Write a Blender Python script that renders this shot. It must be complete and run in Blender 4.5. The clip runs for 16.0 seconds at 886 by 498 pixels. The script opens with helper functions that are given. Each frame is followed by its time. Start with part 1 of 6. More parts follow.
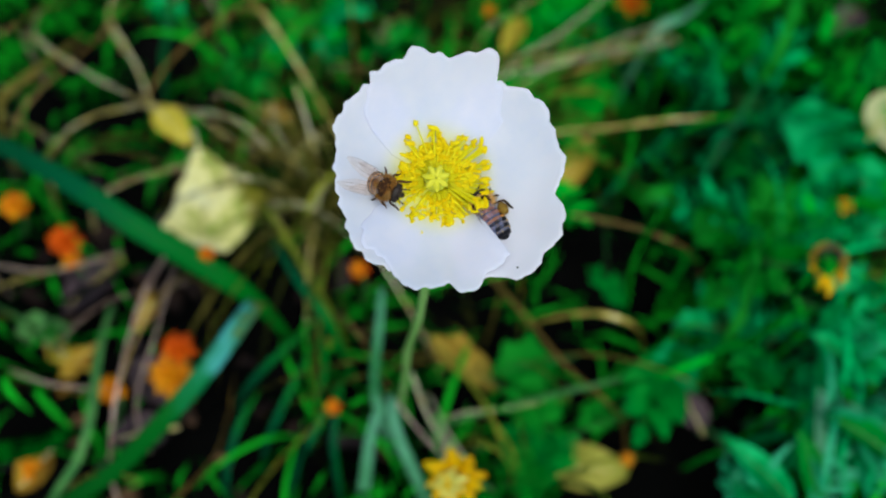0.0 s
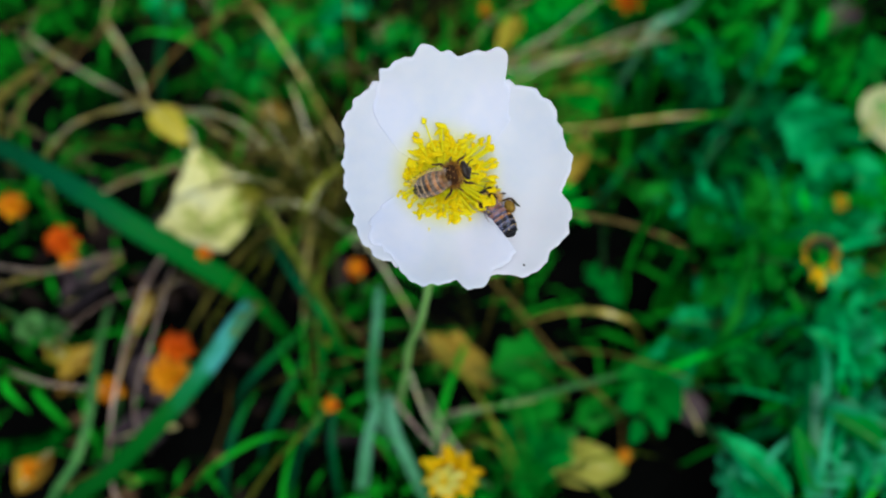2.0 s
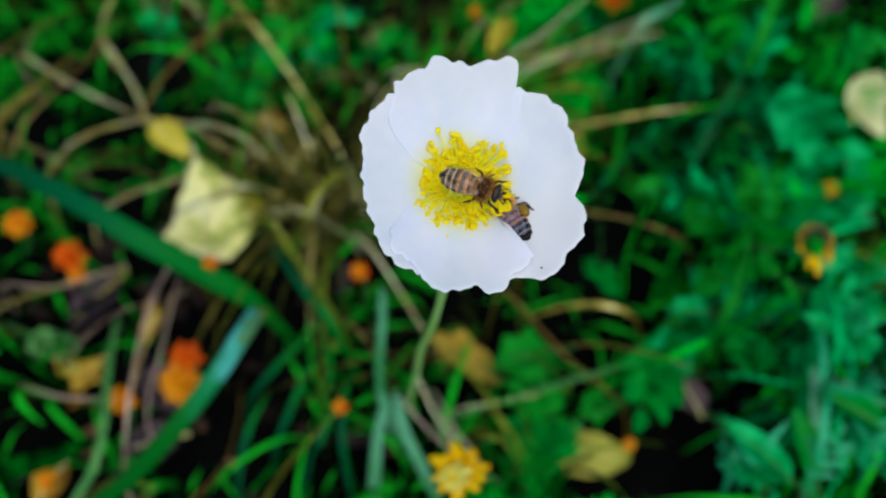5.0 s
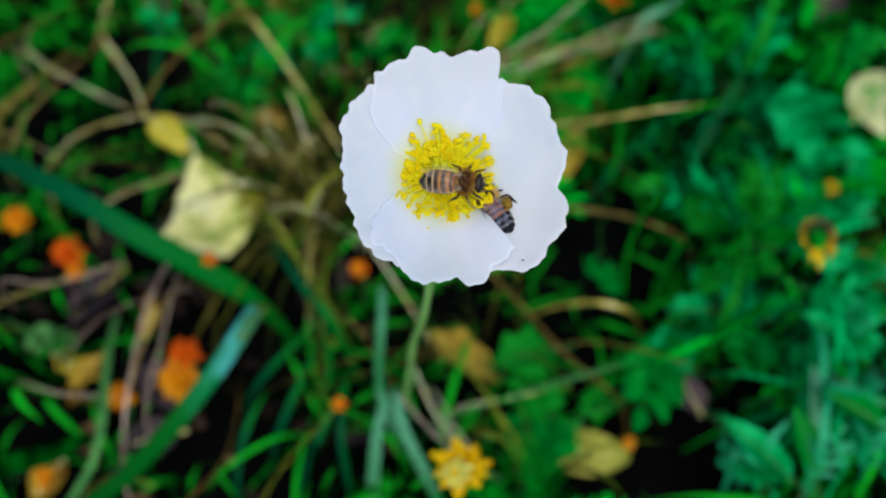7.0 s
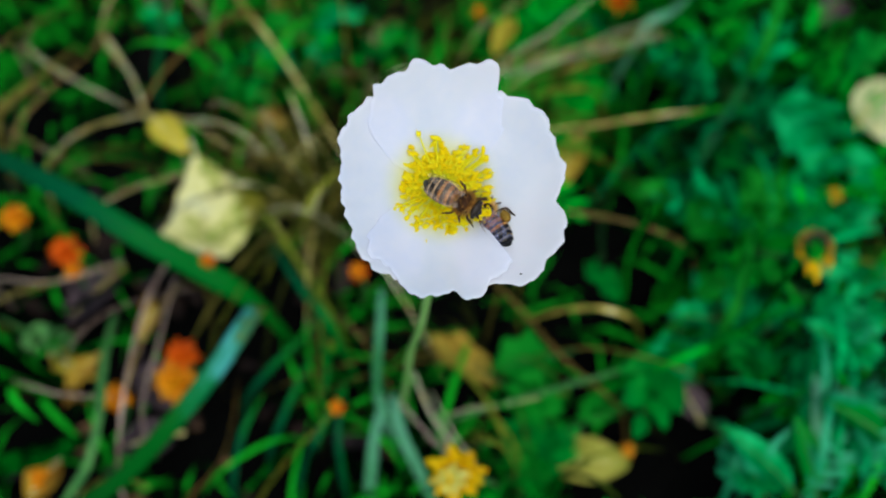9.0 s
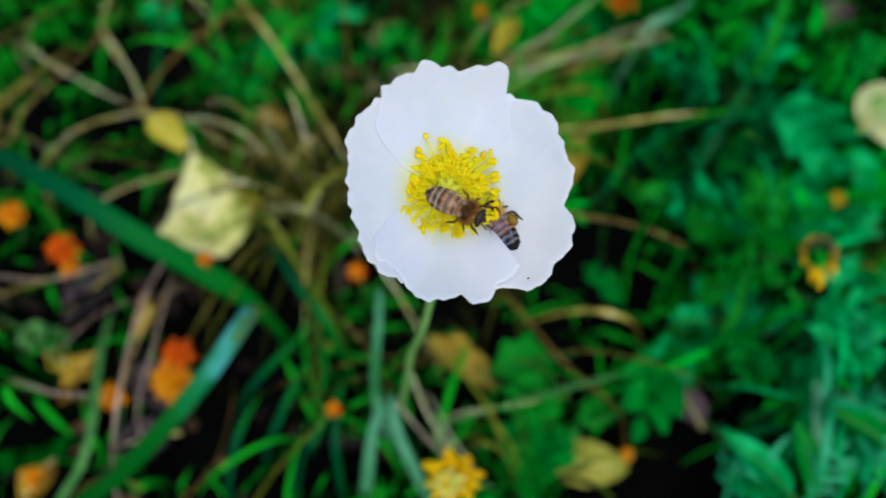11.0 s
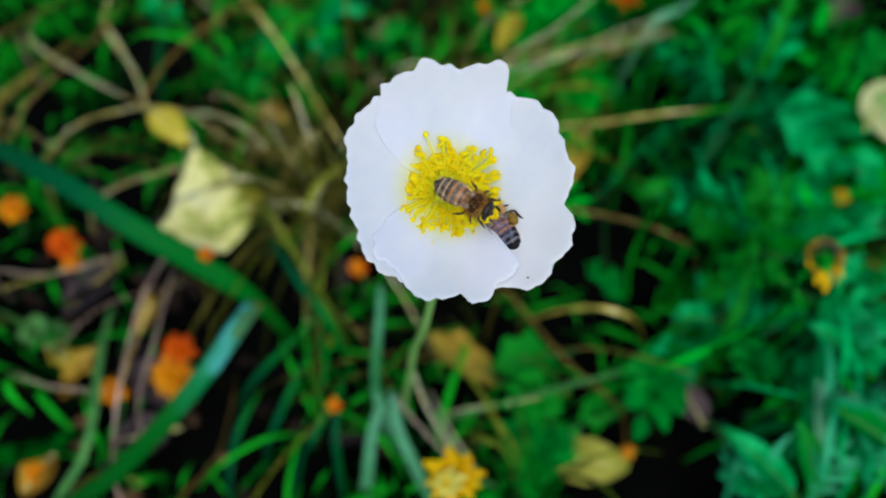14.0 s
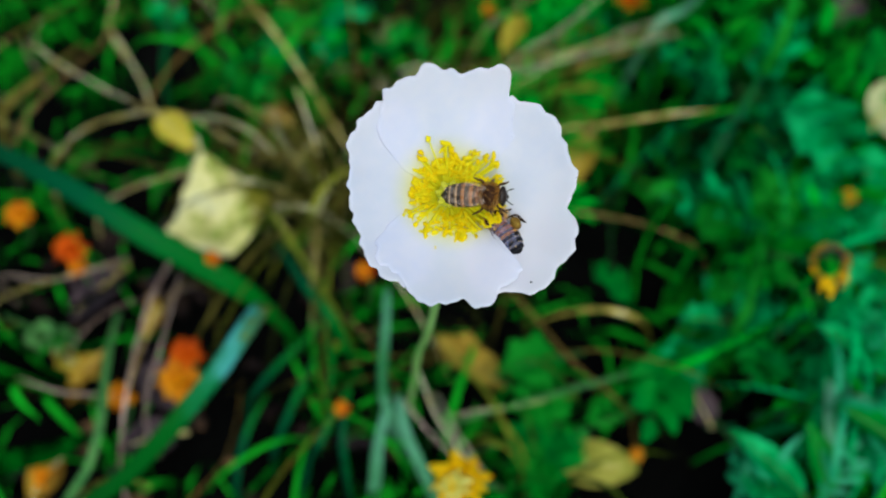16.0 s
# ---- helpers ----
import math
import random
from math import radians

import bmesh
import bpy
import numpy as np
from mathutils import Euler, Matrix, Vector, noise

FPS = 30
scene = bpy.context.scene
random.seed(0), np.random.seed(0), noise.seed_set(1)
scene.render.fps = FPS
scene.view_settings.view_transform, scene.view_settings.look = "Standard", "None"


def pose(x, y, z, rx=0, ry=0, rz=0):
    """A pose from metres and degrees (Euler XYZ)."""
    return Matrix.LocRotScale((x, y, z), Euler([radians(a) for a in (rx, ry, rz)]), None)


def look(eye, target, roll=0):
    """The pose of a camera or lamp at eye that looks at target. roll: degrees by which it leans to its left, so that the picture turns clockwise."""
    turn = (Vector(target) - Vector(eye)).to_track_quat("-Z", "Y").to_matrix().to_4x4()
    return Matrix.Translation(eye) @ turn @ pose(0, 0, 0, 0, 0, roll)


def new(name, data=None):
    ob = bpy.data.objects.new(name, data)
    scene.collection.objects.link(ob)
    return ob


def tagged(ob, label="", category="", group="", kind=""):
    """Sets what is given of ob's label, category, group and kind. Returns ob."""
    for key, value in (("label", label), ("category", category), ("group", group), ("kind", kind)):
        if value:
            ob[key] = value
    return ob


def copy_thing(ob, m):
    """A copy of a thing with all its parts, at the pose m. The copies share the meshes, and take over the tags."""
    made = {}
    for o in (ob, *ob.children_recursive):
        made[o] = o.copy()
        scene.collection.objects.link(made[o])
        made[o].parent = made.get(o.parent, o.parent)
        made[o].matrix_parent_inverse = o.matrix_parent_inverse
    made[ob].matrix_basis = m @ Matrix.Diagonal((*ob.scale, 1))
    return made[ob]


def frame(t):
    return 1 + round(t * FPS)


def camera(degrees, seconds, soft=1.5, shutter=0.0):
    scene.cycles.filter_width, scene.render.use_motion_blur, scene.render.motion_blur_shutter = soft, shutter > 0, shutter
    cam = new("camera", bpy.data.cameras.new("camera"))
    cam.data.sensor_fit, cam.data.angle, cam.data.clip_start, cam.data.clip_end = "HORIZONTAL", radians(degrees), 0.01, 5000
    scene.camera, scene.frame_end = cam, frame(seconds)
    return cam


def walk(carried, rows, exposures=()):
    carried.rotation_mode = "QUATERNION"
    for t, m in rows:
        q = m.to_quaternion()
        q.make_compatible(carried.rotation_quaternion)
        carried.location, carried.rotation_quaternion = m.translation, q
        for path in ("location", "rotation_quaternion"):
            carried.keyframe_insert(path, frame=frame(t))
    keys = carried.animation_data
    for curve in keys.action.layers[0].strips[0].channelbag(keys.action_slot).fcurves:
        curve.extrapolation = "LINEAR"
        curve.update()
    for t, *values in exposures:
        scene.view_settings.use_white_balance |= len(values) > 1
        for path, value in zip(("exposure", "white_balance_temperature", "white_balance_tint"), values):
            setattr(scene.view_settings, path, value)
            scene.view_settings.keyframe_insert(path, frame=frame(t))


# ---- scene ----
# The camera hovers a hand's length from the bloom and looks steeply down at it.
cam = camera(60, 16.0, soft=2.0)
cam.data.dof.use_dof = True
cam.data.dof.focus_distance = 0.139
cam.data.dof.aperture_fstop = 7.8
walk(cam, [
    (0, pose(0.00000, 0.00000, 0.34000, 30.000, -0.000, 0.000)),
    (0.5, pose(-0.00053, 0.00025, 0.34025, 29.863, -0.093, -0.034)),
    (1, pose(0.00054, -0.00004, 0.34080, 29.700, -0.009, -0.074)),
    (1.5, pose(-0.00004, -0.00040, 0.34080, 29.821, -0.023, -0.271)),
    (2, pose(0.00068, -0.00056, 0.34074, 29.887, 0.044, -0.297)),
    (2.5, pose(-0.00025, -0.00077, 0.34097, 29.906, 0.013, -0.348)),
    (3, pose(0.00018, -0.00094, 0.34194, 29.826, 0.239, -0.650)),
    (3.5, pose(-0.00036, -0.00237, 0.34340, 29.971, 0.559, -1.404)),
    (4, pose(-0.00093, -0.00393, 0.34532, 30.049, 0.899, -2.201)),
    (6.5, pose(-0.00028, -0.00325, 0.34673, 29.624, 1.027, -2.395)),
    (7, pose(-0.00093, -0.00361, 0.34535, 29.788, 0.856, -2.187)),
    (7.5, pose(-0.00084, -0.00401, 0.34492, 29.868, 0.785, -2.124)),
    (8, pose(-0.00022, -0.00292, 0.34496, 29.777, 0.749, -1.947)),
    (8.5, pose(0.00064, -0.00194, 0.34451, 29.768, 0.814, -1.723)),
    (9, pose(-0.00061, -0.00217, 0.34382, 29.964, 0.584, -1.590)),
    (11.5, pose(-0.00021, -0.00068, 0.34137, 30.038, 0.279, -1.044)),
    (12, pose(0.00004, -0.00068, 0.34102, 30.060, 0.243, -0.937)),
    (12.5, pose(0.00024, -0.00078, 0.34040, 29.985, 0.323, -0.947)),
    (13, pose(0.00104, -0.00008, 0.34117, 29.768, 0.362, -0.796)),
    (13.5, pose(-0.00015, -0.00084, 0.34034, 29.900, 0.291, -0.898)),
    (14, pose(0.00050, -0.00025, 0.34077, 29.731, 0.431, -0.818)),
    (14.5, pose(-0.00011, -0.00066, 0.34050, 29.887, 0.527, -1.003)),
    (15, pose(0.00038, -0.00038, 0.34089, 29.944, 0.611, -0.995)),
    (15.5, pose(-0.00050, 0.00015, 0.34037, 29.953, 0.691, -0.964)),
    (16, pose(-0.00050, 0.00010, 0.34032, 29.911, 0.853, -0.957)),
], exposures=[(0.0, 0.83, 6500, -1), (16.0, 0.83, 6500, -1)])

# ---- light: bright overcast sky ----
SUN_UP, SUN_TURN = 60.0, 165.0
world = bpy.data.worlds.new("overcast_sky")
world.use_nodes = True
scene.world = world
sky = world.node_tree.nodes.new("ShaderNodeTexSky")
sky.sky_type = "NISHITA"
sky.sun_disc = False
sky.sun_elevation, sky.sun_rotation = radians(SUN_UP), radians(SUN_TURN)
sky.air_density, sky.dust_density = 1.0, 2.0
world.node_tree.nodes["Background"].inputs["Strength"].default_value = 0.05
world.node_tree.links.new(sky.outputs[0], world.node_tree.nodes["Background"].inputs["Color"])
sun = new("sun", bpy.data.lights.new("sun", "SUN"))
sun.data.energy, sun.data.angle, sun.data.color = 1.5, radians(70), (0.98, 0.98, 1.0)
sun.matrix_world = look((math.cos(radians(SUN_UP)) * math.sin(radians(SUN_TURN)), math.cos(radians(SUN_UP)) * math.cos(radians(SUN_TURN)), math.sin(radians(SUN_UP))), (0, 0, 0))


# ---- materials ----
def material(name):
    m = bpy.data.materials.new(name)
    m.use_nodes = True
    return m, m.node_tree.nodes, m.node_tree.links, m.node_tree.nodes["Principled BSDF"]


def ramp_of(nodes, stops):
    r = nodes.new("ShaderNodeValToRGB")
    e = r.color_ramp.elements
    while len(e) < len(stops):
        e.new(0.5)
    for k, (p, c) in enumerate(stops):
        e[k].position, e[k].color = p, (*c, 1)
    return r


def plant(name, stops, rough=0.5, scale=120.0, stretch=(1, 1, 1), thin=0.25, bump=0.3, spread=0.35, gloss=0.5, contrast=1.6):
    """Leaf, stalk or petal: colour mottled at two scales, varied from piece to piece, with some light passing through."""
    m, n, l, p = material(name)
    co = n.new("ShaderNodeTexCoord")
    info = n.new("ShaderNodeObjectInfo")
    geo = n.new("ShaderNodeNewGeometry")
    mp = n.new("ShaderNodeMapping")
    mp.inputs["Scale"].default_value = stretch
    l.new(co.outputs["Object"], mp.inputs[0])
    big, fine = n.new("ShaderNodeTexNoise"), n.new("ShaderNodeTexNoise")
    big.inputs["Scale"].default_value, fine.inputs["Scale"].default_value = scale, scale * 9
    big.inputs["Detail"].default_value = fine.inputs["Detail"].default_value = 3
    l.new(mp.outputs[0], big.inputs[0]), l.new(mp.outputs[0], fine.inputs[0])
    a = n.new("ShaderNodeMath"); a.operation = "MULTIPLY_ADD"
    l.new(fine.outputs[0], a.inputs[0]); a.inputs[1].default_value = 0.3; l.new(big.outputs[0], a.inputs[2])
    b = n.new("ShaderNodeMath"); b.operation = "MULTIPLY_ADD"
    l.new(info.outputs["Random"], b.inputs[0]); b.inputs[1].default_value = spread; l.new(a.outputs[0], b.inputs[2])
    c = n.new("ShaderNodeMath"); c.operation = "MULTIPLY_ADD"
    l.new(geo.outputs["Random Per Island"], c.inputs[0]); c.inputs[1].default_value = spread * 0.6; l.new(b.outputs[0], c.inputs[2])
    d = n.new("ShaderNodeMath"); d.operation = "MULTIPLY_ADD"
    l.new(c.outputs[0], d.inputs[0]); d.inputs[1].default_value = contrast; d.inputs[2].default_value = 0.5 - contrast * (0.65 + spread * 0.8)
    r = ramp_of(n, stops)
    l.new(d.outputs[0], r.inputs[0])
    l.new(r.outputs[0], p.inputs["Base Color"])
    p.inputs["Roughness"].default_value = rough
    p.inputs["Specular IOR Level"].default_value = gloss
    bp = n.new("ShaderNodeBump")
    bp.inputs["Strength"].default_value, bp.inputs["Distance"].default_value = bump, 0.0006
    l.new(a.outputs[0], bp.inputs["Height"]), l.new(bp.outputs[0], p.inputs["Normal"])
    if thin:
        tr, mx = n.new("ShaderNodeBsdfTranslucent"), n.new("ShaderNodeMixShader")
        l.new(r.outputs[0], tr.inputs[0])
        mx.inputs[0].default_value = thin
        l.new(p.outputs[0], mx.inputs[1]), l.new(tr.outputs[0], mx.inputs[2])
        l.new(mx.outputs[0], n["Material Output"].inputs[0])
    return m


PETAL = plant("white_petal", [(0.15, (0.835, 0.86, 0.985)), (0.5, (0.91, 0.905, 0.99)), (0.85, (0.94, 0.905, 0.98))], 0.6, 42, (1, 1, 1), 0.46, 0.05, 0.25, 0.10)
def yellow_base(m):
    """The greenish yellow flush at the foot of each petal."""
    n, l = m.node_tree.nodes, m.node_tree.links
    p = n["Principled BSDF"]
    old = p.inputs["Base Color"].links[0].from_socket
    co, ln = n.new("ShaderNodeTexCoord"), n.new("ShaderNodeVectorMath")
    ln.operation = "LENGTH"
    l.new(co.outputs["Object"], ln.inputs[0])
    mr = n.new("ShaderNodeMapRange")
    mr.interpolation_type = "SMOOTHSTEP"
    mr.inputs["From Min"].default_value, mr.inputs["From Max"].default_value = 0.0040, 0.0125
    mr.inputs["To Min"].default_value, mr.inputs["To Max"].default_value = 0.97, 0.0
    l.new(ln.outputs["Value"], mr.inputs["Value"])
    mx = n.new("ShaderNodeMix")
    mx.data_type = "RGBA"
    mx.inputs["B"].default_value = (0.90, 0.86, 0.06, 1)
    l.new(mr.outputs[0], mx.inputs["Factor"]), l.new(old, mx.inputs["A"])
    l.new(mx.outputs["Result"], p.inputs["Base Color"])


yellow_base(PETAL)
FILAMENT = plant("filament_yellow", [(0.2, (0.97, 0.92, 0.03)), (0.8, (0.99, 0.96, 0.06))], 0.7, 300, thin=0.62, bump=0.0, gloss=0.03)
ANTHER = plant("anther_yellow", [(0.2, (0.99, 0.80, 0.01)), (0.8, (0.99, 0.92, 0.03))], 0.8, 900, thin=0.5, bump=0.0, gloss=0.05)
PISTIL = plant("pistil_green", [(0.2, (0.45, 0.53, 0.02)), (0.8, (0.64, 0.68, 0.04))], 0.5, 400, thin=0.1)
STIGMA = plant("stigma_yellow", [(0.2, (0.82, 0.79, 0.03)), (0.8, (0.90, 0.87, 0.06))], 0.7, 700, thin=0.3, bump=0.6)
STEM = plant("stem_green", [(0.1, (0.02, 0.14, 0.03)), (0.9, (0.10, 0.28, 0.07))], 0.6, 150, (1, 1, 0.2), 0.15, gloss=0.2)
# GRASS, HERB, TEAL: near-black low stops and bright tops paint in shade and highlights
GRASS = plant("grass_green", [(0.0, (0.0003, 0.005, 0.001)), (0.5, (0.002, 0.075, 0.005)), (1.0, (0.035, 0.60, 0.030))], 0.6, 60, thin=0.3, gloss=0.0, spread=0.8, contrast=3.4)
BLUEGRASS = plant("blade_blue_green", [(0.0, (0.002, 0.06, 0.016)), (0.6, (0.004, 0.13, 0.035)), (1.0, (0.02, 0.18, 0.03))], 0.5, 60, thin=0.3, gloss=0.15)
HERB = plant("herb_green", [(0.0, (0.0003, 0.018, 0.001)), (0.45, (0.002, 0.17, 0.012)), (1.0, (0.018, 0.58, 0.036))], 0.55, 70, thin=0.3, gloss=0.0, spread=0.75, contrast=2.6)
# the three teals put the sky's sheen on green leaves into the base colour
TEAL = plant("leaf_teal_sky_sheen", [(0.0, (0.0005, 0.025, 0.008)), (0.45, (0.002, 0.20, 0.040)), (1.0, (0.02, 0.60, 0.17))], 0.5, 60, thin=0.3, gloss=0.02, spread=0.75, contrast=2.6)
BRIGHTTEAL = plant("leaf_bright_teal_sky_sheen", [(0.0, (0.001, 0.07, 0.018)), (0.5, (0.003, 0.25, 0.052)), (1.0, (0.03, 0.56, 0.175))], 0.5, 60, thin=0.3, gloss=0.03, spread=0.12, bump=0.6, contrast=2.2)
PALETEAL = plant("leaf_pale_teal_sky_sheen", [(0.0, (0.006, 0.17, 0.06)), (0.5, (0.02, 0.36, 0.15)), (1.0, (0.11, 0.64, 0.34))], 0.5, 60, thin=0.3, gloss=0.06, spread=0.2, bump=0.5, contrast=2.0)
MIDGREEN = plant("leaf_mid_green", [(0.0, (0.003, 0.14, 0.02)), (0.5, (0.005, 0.24, 0.024)), (1.0, (0.03, 0.42, 0.045))], 0.55, 45, thin=0.3, gloss=0.03, spread=0.25, bump=0.6)
LIME = plant("leaf_bright_green", [(0.0, (0.005, 0.17, 0.010)), (1.0, (0.02, 0.32, 0.025))], 0.5, 80, thin=0.3, gloss=0.03)
PALESTEM = plant("stem_pale_green", [(0.1, (0.28, 0.56, 0.15)), (0.9, (0.48, 0.74, 0.28))], 0.6, 150, (1, 1, 0.2), 0.2, gloss=0.1)
PALEBLADE = plant("blade_pale_blue_green", [(0.1, (0.03, 0.20, 0.06)), (0.9, (0.17, 0.50, 0.30))], 0.5, 45, thin=0.25, gloss=0.1)
OLIVE = plant("grass_olive", [(0.0, (0.008, 0.03, 0.002)), (0.5, (0.10, 0.17, 0.010)), (1.0, (0.36, 0.38, 0.04))], 0.6, 120, thin=0.25, gloss=0.1, spread=0.6)
DARKOLIVE = plant("grass_brownish_olive", [(0.0, (0.004, 0.008, 0.001)), (0.5, (0.035, 0.045, 0.005)), (1.0, (0.20, 0.17, 0.03))], 0.6, 120, thin=0.25, gloss=0.1, spread=0.6)
STRAW = plant("dry_straw", [(0.0, (0.11, 0.11, 0.012)), (0.35, (0.48, 0.39, 0.075)), (0.7, (0.86, 0.74, 0.27)), (1.0, (0.97, 0.93, 0.60))], 0.7, 48, thin=0.1, gloss=0.15, contrast=2.6, spread=0.5)
DULL = plant("dry_stalk_grey_brown", [(0.0, (0.02, 0.022, 0.008)), (0.5, (0.21, 0.13, 0.028)), (1.0, (0.62, 0.44, 0.15))], 0.7, 55, thin=0.05, gloss=0.1)
PINKSTRAW = plant("dry_stalk_pale_pink", [(0.0, (0.16, 0.09, 0.07)), (1.0, (0.74, 0.55, 0.45))], 0.6, 60, thin=0.05, contrast=2.2)
YELLOWLEAF = plant("fallen_leaf_pale_yellow", [(0.10, (0.12, 0.24, 0.03)), (0.35, (0.40, 0.44, 0.09)), (0.6, (0.78, 0.73, 0.28)), (0.95, (0.84, 0.81, 0.44))], 0.7, 55, thin=0.15, bump=0.8, gloss=0.1, contrast=2.2)

def olive_margin(m):
    """Blends one side of the leaf into dark olive along an uneven border."""
    n, l = m.node_tree.nodes, m.node_tree.links
    p = n["Principled BSDF"]
    old = p.inputs["Base Color"].links[0].from_socket
    co, sep, ns, a = n.new("ShaderNodeTexCoord"), n.new("ShaderNodeSeparateXYZ"), n.new("ShaderNodeTexNoise"), n.new("ShaderNodeMath")
    ns.inputs["Scale"].default_value = 6
    l.new(co.outputs["Generated"], sep.inputs[0]), l.new(co.outputs["Generated"], ns.inputs[0])
    a.operation = "MULTIPLY_ADD"
    l.new(ns.outputs[0], a.inputs[0]); a.inputs[1].default_value = 0.25; l.new(sep.outputs[1], a.inputs[2])
    mr = n.new("ShaderNodeMapRange")
    mr.interpolation_type = "SMOOTHSTEP"
    mr.inputs["From Min"].default_value, mr.inputs["From Max"].default_value = 0.82, 1.0
    l.new(a.outputs[0], mr.inputs["Value"])
    mx = n.new("ShaderNodeMix")
    mx.data_type = "RGBA"
    mx.inputs["B"].default_value = (0.16, 0.15, 0.01, 1)
    l.new(mr.outputs[0], mx.inputs["Factor"]), l.new(old, mx.inputs["A"])
    l.new(mx.outputs["Result"], p.inputs["Base Color"])


olive_margin(YELLOWLEAF)
OCHRE = plant("fallen_leaf_ochre", [(0.1, (0.16, 0.06, 0.01)), (0.5, (0.36, 0.22, 0.02)), (1.0, (0.48, 0.34, 0.05))], 0.7, 60, thin=0.15, bump=0.5, gloss=0.1)
MAUVE = plant("dead_leaf_mauve", [(0.1, (0.006, 0.005, 0.008)), (0.9, (0.11, 0.075, 0.085))], 0.8, 120, thin=0.0, bump=0.7, gloss=0.1)
ORANGE = plant("petal_orange", [(0.1, (0.55, 0.14, 0.003)), (0.9, (0.85, 0.34, 0.006))], 0.5, 150, thin=0.3, gloss=0.1)
REDORANGE = plant("petal_red_orange", [(0.1, (0.50, 0.05, 0.002)), (0.9, (0.82, 0.15, 0.003))], 0.5, 150, thin=0.3, gloss=0.1)
GOLD = plant("petal_gold", [(0.1, (0.75, 0.42, 0.003)), (0.9, (0.90, 0.62, 0.008))], 0.5, 150, thin=0.3, gloss=0.1)
PALE = plant("floret_pale_yellow", [(0.1, (0.52, 0.50, 0.06)), (0.9, (0.70, 0.66, 0.14))], 0.5, 150, thin=0.1)
CREAM = plant("leaf_cream", [(0.1, (0.45, 0.48, 0.20)), (0.9, (0.62, 0.62, 0.34))], 0.6, 90, thin=0.15)
YELLOWING = plant("fallen_leaf_yellow", [(0.1, (0.26, 0.22, 0.015)), (0.9, (0.56, 0.46, 0.05))], 0.6, 70, thin=0.15, bump=0.4, gloss=0.1)
FUZZ = plant("bee_fuzz_brown", [(0.1, (0.48, 0.22, 0.045)), (0.9, (0.97, 0.68, 0.27))], 0.9, 500, thin=0.5, bump=0.0, gloss=0.05, spread=0.9, contrast=2.0)
THORAX = plant("bee_thorax", [(0.1, (0.012, 0.005, 0.003)), (0.9, (0.07, 0.026, 0.008))], 0.45, 900, thin=0.0, bump=0.8, gloss=0.1)
DARK = plant("bee_dark_chitin", [(0.1, (0.008, 0.006, 0.006)), (0.9, (0.03, 0.02, 0.016))], 0.35, 900, thin=0.0, bump=0.3, gloss=0.22)
LEG = plant("bee_leg_brown", [(0.1, (0.02, 0.01, 0.006)), (0.9, (0.10, 0.04, 0.015))], 0.4, 900, thin=0.0, bump=0.3, gloss=0.15)
OLIVELEAF = plant("fallen_leaf_dull_olive", [(0.1, (0.04, 0.13, 0.01)), (0.5, (0.24, 0.26, 0.03)), (0.9, (0.46, 0.43, 0.08))], 0.7, 60, thin=0.15, bump=0.4, gloss=0.1)
LITTER = plant("litter_brown", [(0.0, (0.01, 0.006, 0.006)), (0.5, (0.03, 0.017, 0.012)), (1.0, (0.20, 0.11, 0.05))], 0.8, 150, thin=0.0, bump=0.6, gloss=0.1, spread=0.9)
POLLEN = plant("pollen_lump", [(0.1, (0.22, 0.12, 0.02)), (0.9, (0.42, 0.27, 0.05))], 0.9, 1500, thin=0.0, bump=1.0, gloss=0.1)


def shaded_blade(name, stops, rough=0.4):
    """A grass blade whose colour changes from root to tip, with fine ribs along it."""
    m, n, l, p = material(name)
    co, sep, ns = n.new("ShaderNodeTexCoord"), n.new("ShaderNodeSeparateXYZ"), n.new("ShaderNodeTexNoise")
    l.new(co.outputs["Generated"], sep.inputs[0])
    l.new(co.outputs["Object"], ns.inputs[0])
    ns.inputs["Scale"].default_value, ns.inputs["Detail"].default_value = 130, 4
    a = n.new("ShaderNodeMath"); a.operation = "MULTIPLY_ADD"
    l.new(ns.outputs[0], a.inputs[0]); a.inputs[1].default_value = 0.22; l.new(sep.outputs[0], a.inputs[2])
    b = n.new("ShaderNodeMath"); b.operation = "SUBTRACT"
    l.new(a.outputs[0], b.inputs[0]); b.inputs[1].default_value = 0.11
    r = ramp_of(n, stops)
    l.new(b.outputs[0], r.inputs[0]), l.new(r.outputs[0], p.inputs["Base Color"])
    p.inputs["Roughness"].default_value, p.inputs["Specular IOR Level"].default_value = rough, 0.06
    tr, mx = n.new("ShaderNodeBsdfTranslucent"), n.new("ShaderNodeMixShader")
    l.new(r.outputs[0], tr.inputs[0])
    mx.inputs[0].default_value = 0.25
    l.new(p.outputs[0], mx.inputs[1]), l.new(tr.outputs[0], mx.inputs[2]), l.new(mx.outputs[0], n["Material Output"].inputs[0])
    return m


# dark green blade; its teal half has sheen put into the colour
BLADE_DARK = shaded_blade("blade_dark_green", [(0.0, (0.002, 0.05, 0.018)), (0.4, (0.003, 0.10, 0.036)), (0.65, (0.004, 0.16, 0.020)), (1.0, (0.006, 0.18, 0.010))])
# the cyan stops paint a sheen below the yellowed tip
BLADE_SHEEN = shaded_blade("blade_sheen_yellow_tip", [(0.0, (0.003, 0.06, 0.005)), (0.66, (0.004, 0.13, 0.011)), (0.80, (0.010, 0.22, 0.07)), (0.89, (0.09, 0.45, 0.42)), (0.94, (0.05, 0.28, 0.14)), (1.0, (0.20, 0.22, 0.04))])


